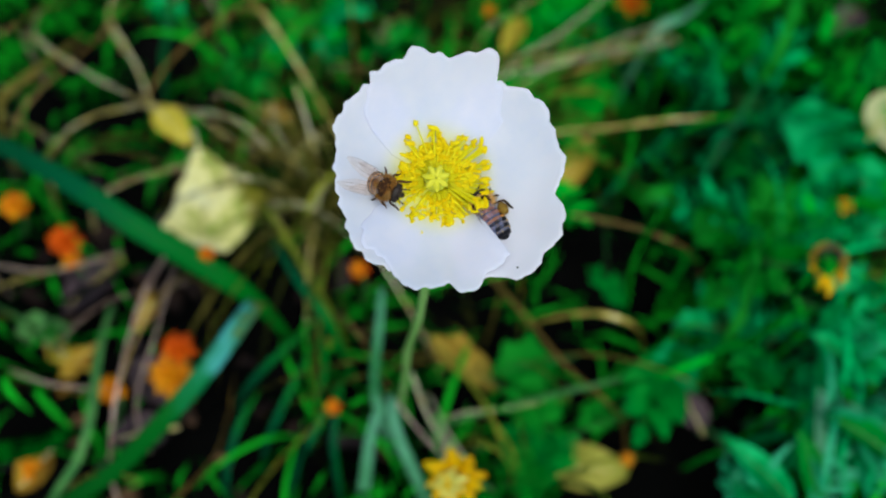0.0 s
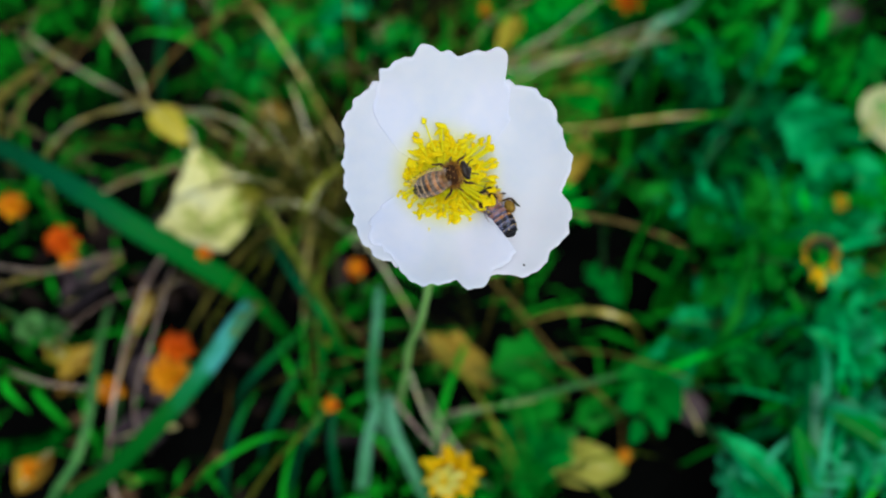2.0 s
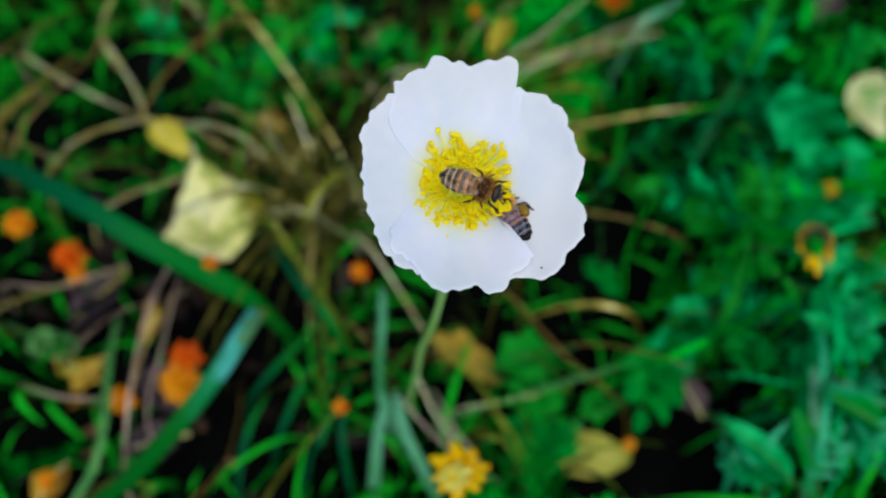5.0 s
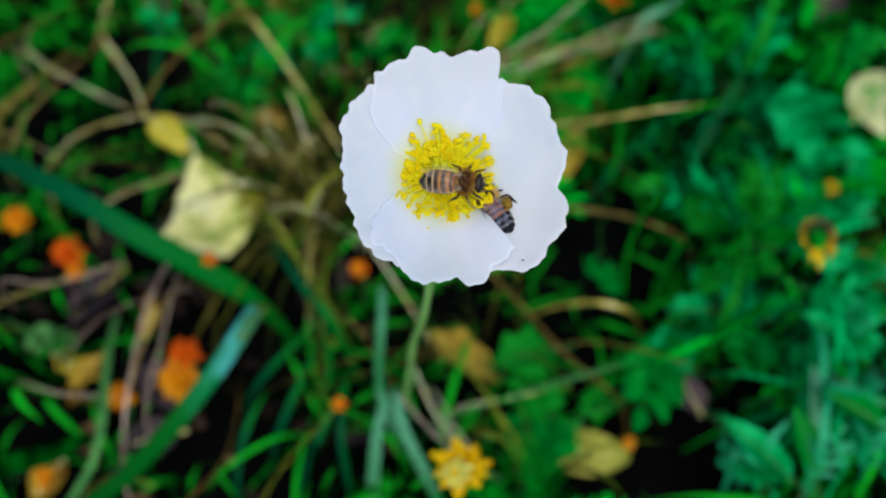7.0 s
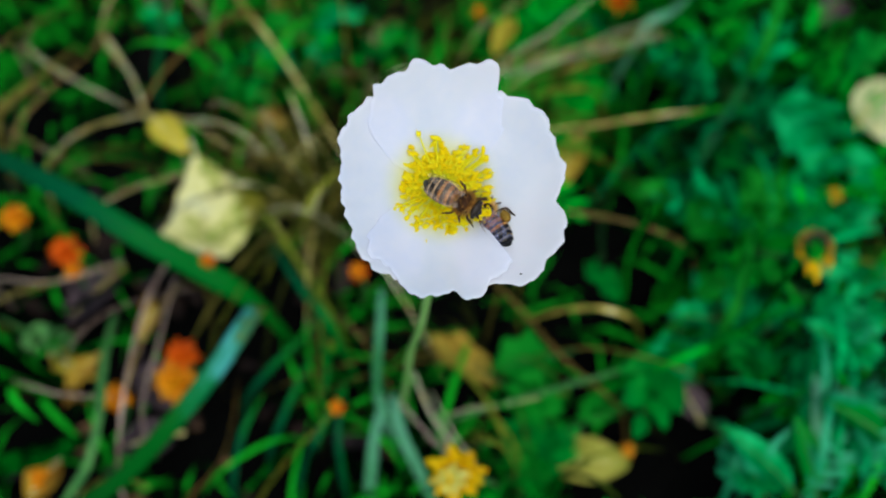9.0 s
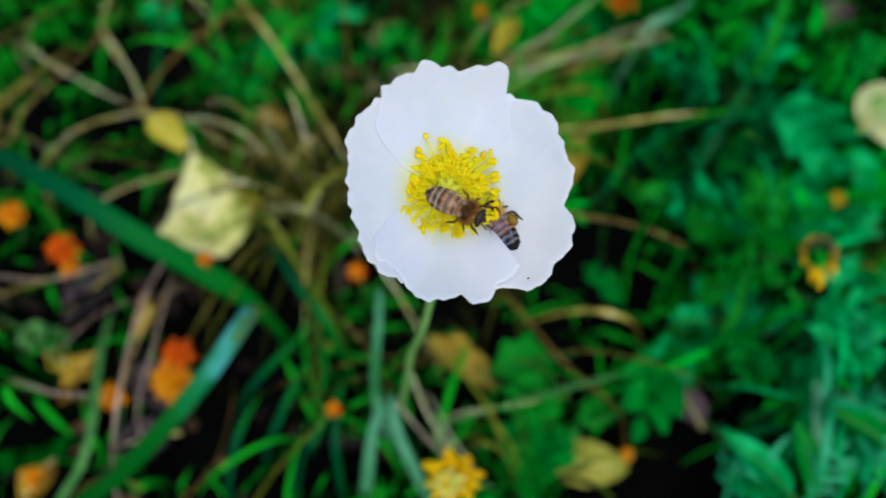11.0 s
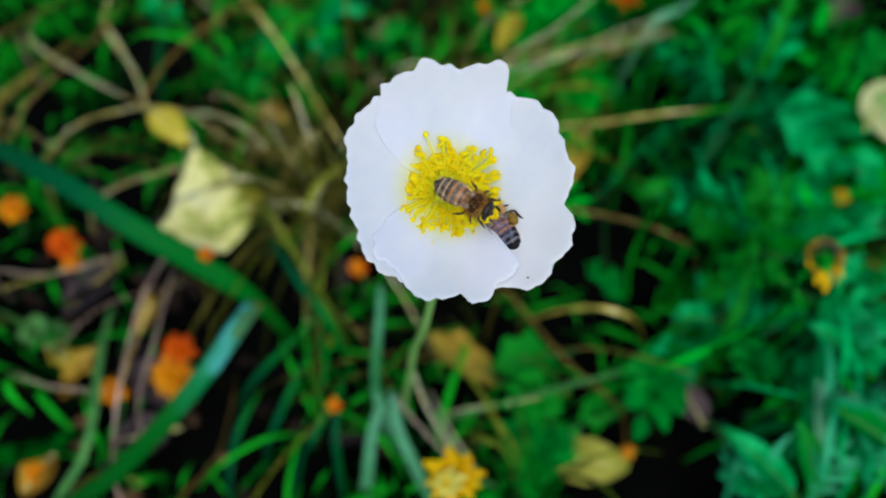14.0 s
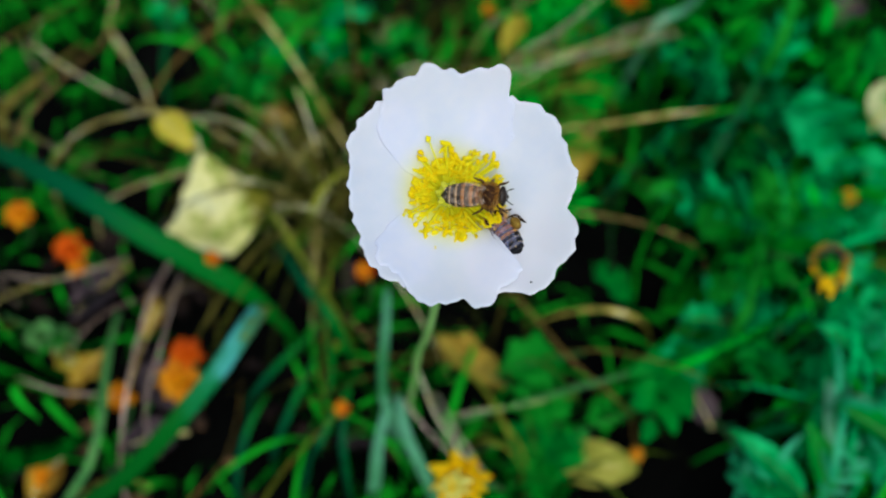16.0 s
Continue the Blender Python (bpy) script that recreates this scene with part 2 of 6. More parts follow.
def banded(name, front, back, split):
    """A bee's belly ring: tawny in front, dark behind, with a ragged border and fine hairs across."""
    m, n, l, p = material(name)
    co, sep = n.new("ShaderNodeTexCoord"), n.new("ShaderNodeSeparateXYZ")
    l.new(co.outputs["Generated"], sep.inputs[0])
    ns = n.new("ShaderNodeTexNoise")
    ns.inputs["Scale"].default_value = 9
    l.new(co.outputs["Generated"], ns.inputs[0])
    a = n.new("ShaderNodeMath"); a.operation = "MULTIPLY_ADD"
    l.new(ns.outputs[0], a.inputs[0]); a.inputs[1].default_value = 0.35; l.new(sep.outputs[0], a.inputs[2])
    r = ramp_of(n, [(split, back), (split + 0.18, front)])
    l.new(a.outputs[0], r.inputs[0]), l.new(r.outputs[0], p.inputs["Base Color"])
    p.inputs["Roughness"].default_value, p.inputs["Specular IOR Level"].default_value = 0.38, 0.18
    return m


RINGS = [banded("ring_amber", (0.36, 0.125, 0.018), (0.02, 0.007, 0.003), 0.40),
         banded("ring_tawny", (0.44, 0.17, 0.035), (0.003, 0.002, 0.002), 0.60),
         banded("ring_cream", (0.62, 0.44, 0.26), (0.003, 0.002, 0.002), 0.70),
         banded("ring_grey", (0.10, 0.10, 0.15), (0.004, 0.004, 0.007), 0.62),
         banded("ring_black", (0.03, 0.025, 0.03), (0.004, 0.004, 0.005), 0.9)]


def wing_stuff(name, colour, cover):
    """Thin wing skin: mostly clear, with a sheen painted as base colour and broken by its cells."""
    m, n, l, p = material(name)
    p.inputs["Base Color"].default_value = (*colour, 1)
    p.inputs["Roughness"].default_value = 0.22
    tr, mx = n.new("ShaderNodeBsdfTransparent"), n.new("ShaderNodeMixShader")
    tr.inputs[0].default_value = (0.97, 0.93, 0.90, 1)
    co, cells, mr = n.new("ShaderNodeTexCoord"), n.new("ShaderNodeTexVoronoi"), n.new("ShaderNodeMapRange")
    cells.inputs["Scale"].default_value = 850
    l.new(co.outputs["Object"], cells.inputs[0])
    sp = n.new("ShaderNodeSeparateColor")
    l.new(cells.outputs["Color"], sp.inputs[0])
    mr.inputs["To Min"].default_value, mr.inputs["To Max"].default_value = cover * 0.2, cover * 1.4
    l.new(sp.outputs[0], mr.inputs["Value"]), l.new(mr.outputs[0], mx.inputs[0])
    l.new(tr.outputs[0], mx.inputs[1]), l.new(p.outputs[0], mx.inputs[2])
    l.new(mx.outputs[0], n["Material Output"].inputs[0])
    return m


# pinkish highlights and bluish sky reflection, both put into the wing colour
WING = wing_stuff("bee_wing_pink_sheen", (0.90, 0.66, 0.52), 0.11)
WING_SKY_SHEEN = wing_stuff("bee_wing_sky_sheen", (0.40, 0.45, 0.78), 0.15)


def soil_stuff():
    m, n, l, p = material("shade_black_soil")
    co = n.new("ShaderNodeTexCoord")
    a, b = n.new("ShaderNodeTexNoise"), n.new("ShaderNodeTexVoronoi")
    a.inputs["Scale"].default_value, a.inputs["Detail"].default_value = 25, 8
    b.inputs["Scale"].default_value = 160
    l.new(co.outputs["Object"], a.inputs[0]), l.new(co.outputs["Object"], b.inputs[0])
    # near black: the shade between the plants is put into the soil colour
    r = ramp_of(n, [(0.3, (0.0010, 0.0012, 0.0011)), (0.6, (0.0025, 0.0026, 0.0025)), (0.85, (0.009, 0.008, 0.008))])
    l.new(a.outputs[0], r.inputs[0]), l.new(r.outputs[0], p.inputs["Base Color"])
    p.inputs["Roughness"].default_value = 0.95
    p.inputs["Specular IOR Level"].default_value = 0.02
    bp = n.new("ShaderNodeBump")
    bp.inputs["Distance"].default_value = 0.002
    l.new(b.outputs["Distance"], bp.inputs["Height"]), l.new(bp.outputs[0], p.inputs["Normal"])
    return m


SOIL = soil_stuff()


# ---- shapes ----
def mesh(name, verts, faces, mat, smooth=True):
    d = bpy.data.meshes.new(name)
    d.from_pydata([tuple(v) for v in verts], [], faces)
    d.materials.append(mat)
    if smooth:
        d.shade_smooth()
    return d


def part(name, data, parent=None, m=None, label=""):
    ob = new(name, data)
    if parent is not None:
        ob.parent = parent
    if m is not None:
        ob.matrix_basis = m
    return tagged(ob, label)


def curve_points(pts, n):
    """n + 1 points on a smooth curve through pts."""
    pts = [Vector(p) for p in pts]
    if len(pts) == 2:
        return [pts[0].lerp(pts[1], k / n) for k in range(n + 1)]
    ext = [pts[0] * 2 - pts[1]] + pts + [pts[-1] * 2 - pts[-2]]
    out = []
    for k in range(n + 1):
        s = k / n * (len(pts) - 1)
        i = min(int(s), len(pts) - 2)
        u = s - i
        a, b, c, d = ext[i:i + 4]
        out.append(0.5 * ((2 * b) + (c - a) * u + (2 * a - 5 * b + 4 * c - d) * u * u + (3 * b - 3 * c + d - a) * u ** 3))
    return out


def sweep(pts, half, thick, sides=6, up=(0, 0, 1), keel=0.0):
    """A strip or tube along pts: half widths and half thicknesses along the way, rounded cross-section, keel lowers its middle."""
    verts, faces = [], []
    n = len(pts)
    for i, p in enumerate(pts):
        t = (pts[min(i + 1, n - 1)] - pts[max(i - 1, 0)]).normalized()
        side = t.cross(Vector(up))
        if side.length < 1e-4:
            side = t.cross(Vector((0, 1, 0)))
        side.normalize()
        nor = side.cross(t).normalized()
        for k in range(sides):
            a = 2 * math.pi * k / sides
            c = math.cos(a)
            verts.append(p + side * (half[i] * c) + nor * (thick[i] * math.sin(a) + keel * half[i] * abs(c)))
    for i in range(n - 1):
        for k in range(sides):
            a, b = i * sides + k, i * sides + (k + 1) % sides
            faces.append((a, b, b + sides, a + sides))
    faces.append(tuple(range(sides))[::-1])
    faces.append(tuple(range((n - 1) * sides, n * sides)))
    return verts, faces


def ball(rx, ry, rz, rings=10, segs=16, centre=(0, 0, 0)):
    verts, faces = [], []
    for i in range(rings + 1):
        a = math.pi * i / rings
        for k in range(segs):
            b = 2 * math.pi * k / segs
            verts.append((centre[0] + rx * math.cos(a), centre[1] + ry * math.sin(a) * math.cos(b), centre[2] + rz * math.sin(a) * math.sin(b)))
    for i in range(rings):
        for k in range(segs):
            a, b = i * segs + k, i * segs + (k + 1) % segs
            faces.append((a, b, b + segs, a + segs))
    return verts, faces


def joined(pieces):
    verts, faces = [], []
    for v, f in pieces:
        o = len(verts)
        verts += list(v)
        faces += [tuple(i + o for i in q) for q in f]
    return verts, faces


def leaf_shape(length, width, lobes=0, bend=0.3, cut=0.55, n=22, cup=0.2, twist=0.0, peak=0.75):
    """A leaf along +x from its base: lobed margin, raised sides, drooping tip."""
    verts, faces = [], []
    for i in range(n + 1):
        s = i / n
        w = width / 2 * (math.sin(math.pi * min(1, s * 0.93 + 0.03) ** peak) ** 0.8)
        if peak > 1.2:
            w = width / 2 * min(1, s / 0.66) ** 0.9 * min(1, (1 - s) / 0.34) ** 0.7 * (1 + 0.05 * math.sin(23 * s) + 0.04 * math.sin(41 * s + 1))
        if lobes:
            w *= 1 - cut * (0.5 + 0.5 * math.cos(2 * math.pi * lobes * s)) * (1 - 0.4 * s)
        x, z = length * s, length * bend * (s - 1.3 * s * s)
        fwd = length * 0.05 * math.sin(2 * math.pi * lobes * s) if lobes else 0
        for k in (-2, -1, 0, 1, 2):
            q = k / 2
            y = w * q
            zz = z + abs(q) ** 1.3 * w * cup * 2 + twist * y * s + 0.04 * w * math.sin(9 * s + k * 2.1)
            verts.append((x + fwd * abs(q), y, zz))
    for i in range(n):
        for k in range(4):
            a = i * 5 + k
            faces.append((a, a + 5, a + 6, a + 1))
    return verts, faces


def feather_leaf(pairs, seed, slim):
    """A feathery leaf of unit length along +x: narrow leaflets in pairs on a bowed midrib."""
    r = random.Random(seed)
    pieces = []
    rib = [Vector((k / 8, 0, 0.28 * (k / 8) - 0.36 * (k / 8) ** 2)) for k in range(9)]
    pieces.append(sweep(rib, [0.02 * (1 - k / 10) for k in range(9)], [0.016] * 9, 5))
    for k in range(pairs * 2 + 1):
        s = 0.22 + 0.74 * (k // 2) / pairs
        at = Vector((s, 0, 0.28 * s - 0.36 * s * s))
        size = (0.44 - 0.22 * abs(s - 0.45) / 0.5) * r.uniform(0.8, 1.15)
        turn = 0 if k == pairs * 2 else (1, -1)[k % 2] * r.uniform(38, 62)
        v, f = leaf_shape(size, size * slim, 0, r.uniform(0.0, 0.4), 0, 7, r.uniform(0.1, 0.35), 0.0, 0.9)
        m = Matrix.Translation(at) @ pose(0, 0, 0, r.uniform(-30, 30), r.uniform(-25, 12), turn)
        pieces.append(([m @ Vector(p) for p in v], f))
    return joined(pieces)


def frame_to(p, q, roll=0.0):
    """The pose at p whose +x looks to q."""
    return Matrix.Translation(p) @ (Vector(q) - Vector(p)).to_track_quat("X", "Z").to_matrix().to_4x4() @ pose(0, 0, 0, roll)


rng = random.Random(7)


# ---- ground ----
def ground():
    near = [-0.5 + 1.3 * k / 90 for k in range(91)]
    line = [-80, -20, -5, -1.5, -0.8] + near + [1.2, 2, 5, 20, 80]
    verts = []
    for y in line:
        for x0 in line:
            x = x0 - 0.15
            h = 0.008 * noise.noise((x * 14, y * 14, 0.3)) + 0.004 * noise.noise((x * 60, y * 60, 4.0))
            verts.append((x, y, h - 0.004 if abs(x) < 1 and abs(y) < 1 else -0.004))
    n = len(line)
    faces = [(j * n + i, j * n + i + 1, (j + 1) * n + i + 1, (j + 1) * n + i) for j in range(n - 1) for i in range(n - 1)]
    tagged(new("ground", mesh("ground", verts, faces, SOIL)), "garden soil coloured near black for the shade between the plants", "ground", kind="structure")


ground()


# ---- the white poppy ----
HEAD = pose(0.02035, -0.02669, 0.22089, 30, 0, 0)


def petal_z(x, y):
    """The bowl of the bloom, in millimetres: a shallow cup whose mouth leans up and aside."""
    r = math.hypot(x, y)
    return 9.0 * (r / 22) ** 1.8 - 0.25 * (0.77 * x + 0.64 * y)


def petal(parent, rim, lift, seed, ruffle, edges=(0.3, 0.3)):
    """One petal: rim gives (angle, radius in mm) round its margin."""
    nu, nv = 26, 72
    a0, a1 = rim[0][0], rim[-1][0]
    verts, faces = [], []
    for j in range(nv + 1):
        v = j / nv
        a = a0 + (a1 - a0) * v
        k = 0
        while k < len(rim) - 2 and a > rim[k + 1][0]:
            k += 1
        u = (a - rim[k][0]) / (rim[k + 1][0] - rim[k][0])
        u = u * u * (3 - 2 * u)
        big = rim[k][1] * (1 - u) + rim[k + 1][1] * u
        big += 0.22 * math.sin(radians(a) * 31 + seed) + 0.16 * math.sin(radians(a) * 53 + 2 * seed)
        for i in range(nu + 1):
            s = i / nu
            r = 1.2 + (big - 1.2) * s
            ca = radians(a)
            x, y = r * math.cos(ca), r * math.sin(ca)
            e = abs(2 * v - 1) ** 4 * edges[v > 0.5] * min(1.0, max(0.0, (r - 7.5) / 4.5))
            z = petal_z(x, y) + (lift + e) * (0.25 + 0.75 * r / 22)
            z += 0.2 * r / 22 * math.sin(ca * 6 + 2.6)
            z += ruffle * s ** 7 * (0.6 * math.sin(ca * 17 + seed) + 0.4 * math.sin(ca * 29 + 3 * seed))
            z += 0.75 * r / 22 * noise.noise((x * 0.11, y * 0.11, 4.1)) + 0.16 * r / 22 * noise.noise((math.cos(ca) * 5, math.sin(ca) * 5, r * 0.04))
            verts.append((x / 1000, y / 1000, z / 1000))
    for j in range(nv):
        for i in range(nu):
            q = j * (nu + 1) + i
            faces.append((q, q + nu + 1, q + nu + 2, q + 1))
    ob = part("petal", mesh("petal", verts, faces, PETAL), parent, HEAD)
    so = ob.modifiers.new("thickness", "SOLIDIFY")
    so.thickness, so.offset = 0.0001, 0
    return ob


def poppy():
    base = tagged(new("poppy"), "white poppy in full bloom on a thin green stem", "flower")
    petal(base, [(112, 17.4), (121, 20.5), (130, 20.7), (138, 20.7), (154, 20.2), (164, 18.3), (186, 17.8), (204, 17.7), (219, 18.8), (231, 19.0), (244, 18.4), (256, 16.8)], -0.7, 1.3, 0.3)
    petal(base, [(-78, 19.4), (-61, 20.3), (-51, 23.4), (-41, 24.6), (-37, 23.6), (-29, 24.6), (-18, 24.5), (-5, 22.1), (6, 23.9), (19, 23.4), (34, 24.2), (45, 23.3), (54, 21.7), (66, 19.8), (76, 15.8)], -0.7, 2.7, 0.3)
    petal(base, [(30, 6.4), (43, 16.9), (56, 20.8), (64, 25.3), (68, 25.2), (75, 23.5), (83, 22.4), (91, 22.6), (98, 23.7), (108, 22.2), (122, 21.7), (126, 20.2), (137, 17.6), (151, 9.7)], 0.12, 4.1, 0.25, (-0.85, -0.30))
    petal(base, [(-159, 7.9), (-158, 9.7), (-152, 13.1), (-145, 16.0), (-137, 17.6), (-123, 17.1), (-115, 18.4), (-106, 20.1), (-99, 20.1), (-84, 19.3), (-75, 21.2), (-70, 21.5), (-64, 19.6), (-47, 19.3), (-42, 12.0)], 0.12, 5.9, 0.25, (-0.30, 5.0))
    # stem
    pts = curve_points([(0.0203, -0.0264, 0.2205), (0.0195, -0.0272, 0.2056), (0.0182, -0.0285, 0.1910), (0.0171, -0.0285, 0.1771), (0.0147, -0.0254, 0.1524), (0.0109, -0.0197, 0.1210), (0.0077, -0.0148, 0.0776), (0.0000, 0.0000, -0.0100)], 40)
    v, f = sweep(pts, [0.0011 + 0.0002 * math.sin(k * 0.9) for k in range(41)], [0.0011] * 41, 10)
    part("stem", mesh("stem", v, f, PALESTEM), base, label="thin pale green hairy stem")
    # seed vessel with its rayed stigma
    prof = [(0.9, -1.0), (1.5, 0.2), (2.0, 1.8), (2.2, 3.2), (2.0, 4.3), (1.0, 4.7), (0.05, 4.8)]
    verts, faces = [], []
    for r, z in prof:
        for k in range(18):
            a = 2 * math.pi * k / 18
            rr = r * (1 + 0.06 * math.cos(6 * a))
            verts.append((rr * math.cos(a) / 1000, rr * math.sin(a) / 1000, z / 1000))
    for i in range(len(prof) - 1):
        for k in range(18):
            p, q = i * 18 + k, i * 18 + (k + 1) % 18
            faces.append((p, q, q + 18, p + 18))
    pist = part("seed_vessel", mesh("seed_vessel", verts, faces, PISTIL), base, HEAD, "yellow-green seed vessel")
    rays = []
    for k in range(7):
        a = 2 * math.pi * k / 7 + 0.3
        p = [Vector((0.0002 * math.cos(a), 0.0002 * math.sin(a), 0.0052)), Vector((0.0013 * math.cos(a), 0.0013 * math.sin(a), 0.0053)),
             Vector((0.0024 * math.cos(a), 0.0024 * math.sin(a), 0.0047))]
        rays.append(sweep(curve_points(p, 6), [0.0004, 0.0005, 0.00055, 0.00058, 0.00055, 0.0005, 0.0003], [0.0004] * 7, 8))
    for ray in rays:
        part("stigma_ray", mesh("stigma_ray", *ray, STIGMA), pist, label="yellow stigma ray")
    # stamens: filaments share three meshes, anthers two
    fils, ants = [], []
    for b in (0.10, 0.22, -0.08):
        pts = curve_points([(0, 0, 0), (0.5 + b, 0, 0.35 - b), (1, 0, 0.72)], 6)
        fils.append(mesh("filament", *sweep(pts, [0.085, 0.075, 0.06, 0.05, 0.042, 0.036, 0.036], [0.04] * 7, 5), FILAMENT))
    for b in (0.8, 1.3, 2.1, 3.4):
        v, f = joined([ball(0.00062, 0.00034, 0.00042, 6, 8, (0, 0.00018, 0)), ball(0.00056, 0.00032, 0.00040, 6, 8, (0.00012, -0.0002, 0.0001))])
        v = [Vector(p) * (1 + 0.35 * noise.noise(Vector(p) * 1800 + Vector((b * 7, 0, 0)))) for p in v]
        ants.append(mesh("anther", v, f, ANTHER))
    def stamen_pose(a, reach, rise):
        """Where a stamen stands: its foot by the seed vessel, its tip reach millimetres out."""
        long = (reach - 2.2) / 1000
        tilt = -0.25 * (0.77 * math.cos(a) + 0.64 * math.sin(a))
        m = HEAD @ Matrix.Translation((0.0022 * math.cos(a), 0.0022 * math.sin(a), 0.0005)) @ pose(0, 0, 0, 0, 0, math.degrees(a) + rng.uniform(-9, 9))
        return m @ pose(0, 0, 0, 0, -math.degrees(math.atan(tilt)) * 0.8, 0) @ Matrix.Diagonal((long, 0.0042, max(0.004, long) * rise, 1))

    def anther_pose(tip, deg):
        q = rng.uniform(0.6, 1.25)
        return Matrix.Translation(tip) @ pose(0, 0, 0, rng.uniform(-40, 40), rng.uniform(-30, 30), deg + rng.uniform(-70, 70)) @ Matrix.Diagonal((q * rng.uniform(0.9, 1.7), q * 0.8, q * 0.7, 1))

    # the outer stamens lean together in bunches
    bunches = []
    for k in range(23):
        a = 2 * math.pi * (k + rng.uniform(-0.3, 0.3)) / 23
        far = rng.uniform(6.3, 9.4) + 2.4 * max(0.0, math.cos(a - 0.25)) ** 3 + 1.0 * max(0.0, math.sin(2 * a)) - 0.7 * math.sin(a)
        bunches.append((a, far * (0.9 if 165 < math.degrees(a) < 225 else 1.0)))
    for k in range(290):
        a, far = bunches[k % 23]
        if k == 7 or k == 8:
            a, reach = (radians(-112), 10.9) if k == 7 else (radians(106), 10.8)
        elif 140 <= k < 150:
            a, reach = radians(rng.uniform(-42, -16)), rng.uniform(7.4, 10.2)
        elif k < 140:
            a, reach = a + rng.gauss(0, 0.045), far + rng.gauss(0, 0.7)
        else:
            a = rng.uniform(0, 2 * math.pi)
            reach = rng.uniform(4.6, 7.6) - 0.5 * math.sin(a)
        m = stamen_pose(a, reach, rng.uniform(0.85, 1.15) if 140 <= k < 150 else rng.uniform(0.16, 0.5))
        st = part("stamen", fils[k % 3], base, m)
        an = new("anther", ants[k % 4])
        an.parent = st
        an.matrix_parent_inverse = m.inverted()
        an.matrix_basis = anther_pose(m @ Vector((1, 0, 0.72)), math.degrees(a))
    # the short crowded ones next to the seed vessel
    pieces = [[], []]
    for k in range(240):
        a, reach = rng.uniform(0, 2 * math.pi), rng.uniform(3.6, 6.8)
        m = stamen_pose(a, reach, rng.uniform(0.12, 0.42))
        for n, src, q in ((0, fils[k % 3], m), (1, ants[k % 4], anther_pose(m @ Vector((1, 0, 0.72)), math.degrees(a)) @ Matrix.Scale(0.75, 4))):
            pieces[n].append(([q @ c.co for c in src.vertices], [tuple(f.vertices) for f in src.polygons]))
    for n, name, mat in ((0, "filament_ring", FILAMENT), (1, "anther_ring", ANTHER)):
        tagged(part(name, mesh(name, *joined(pieces[n]), mat), base), kind="stuff")
    v, f = ball(0.00022, 0.00018, 0.00012, 5, 7)
    x, y = 14.6, -16.2
    part("speck", mesh("speck", v, f, DARK), base, HEAD @ Matrix.Translation((x / 1000, y / 1000, (petal_z(x, y) - 0.5) / 1000)), "tiny dark speck")
    return base


POPPY = poppy()


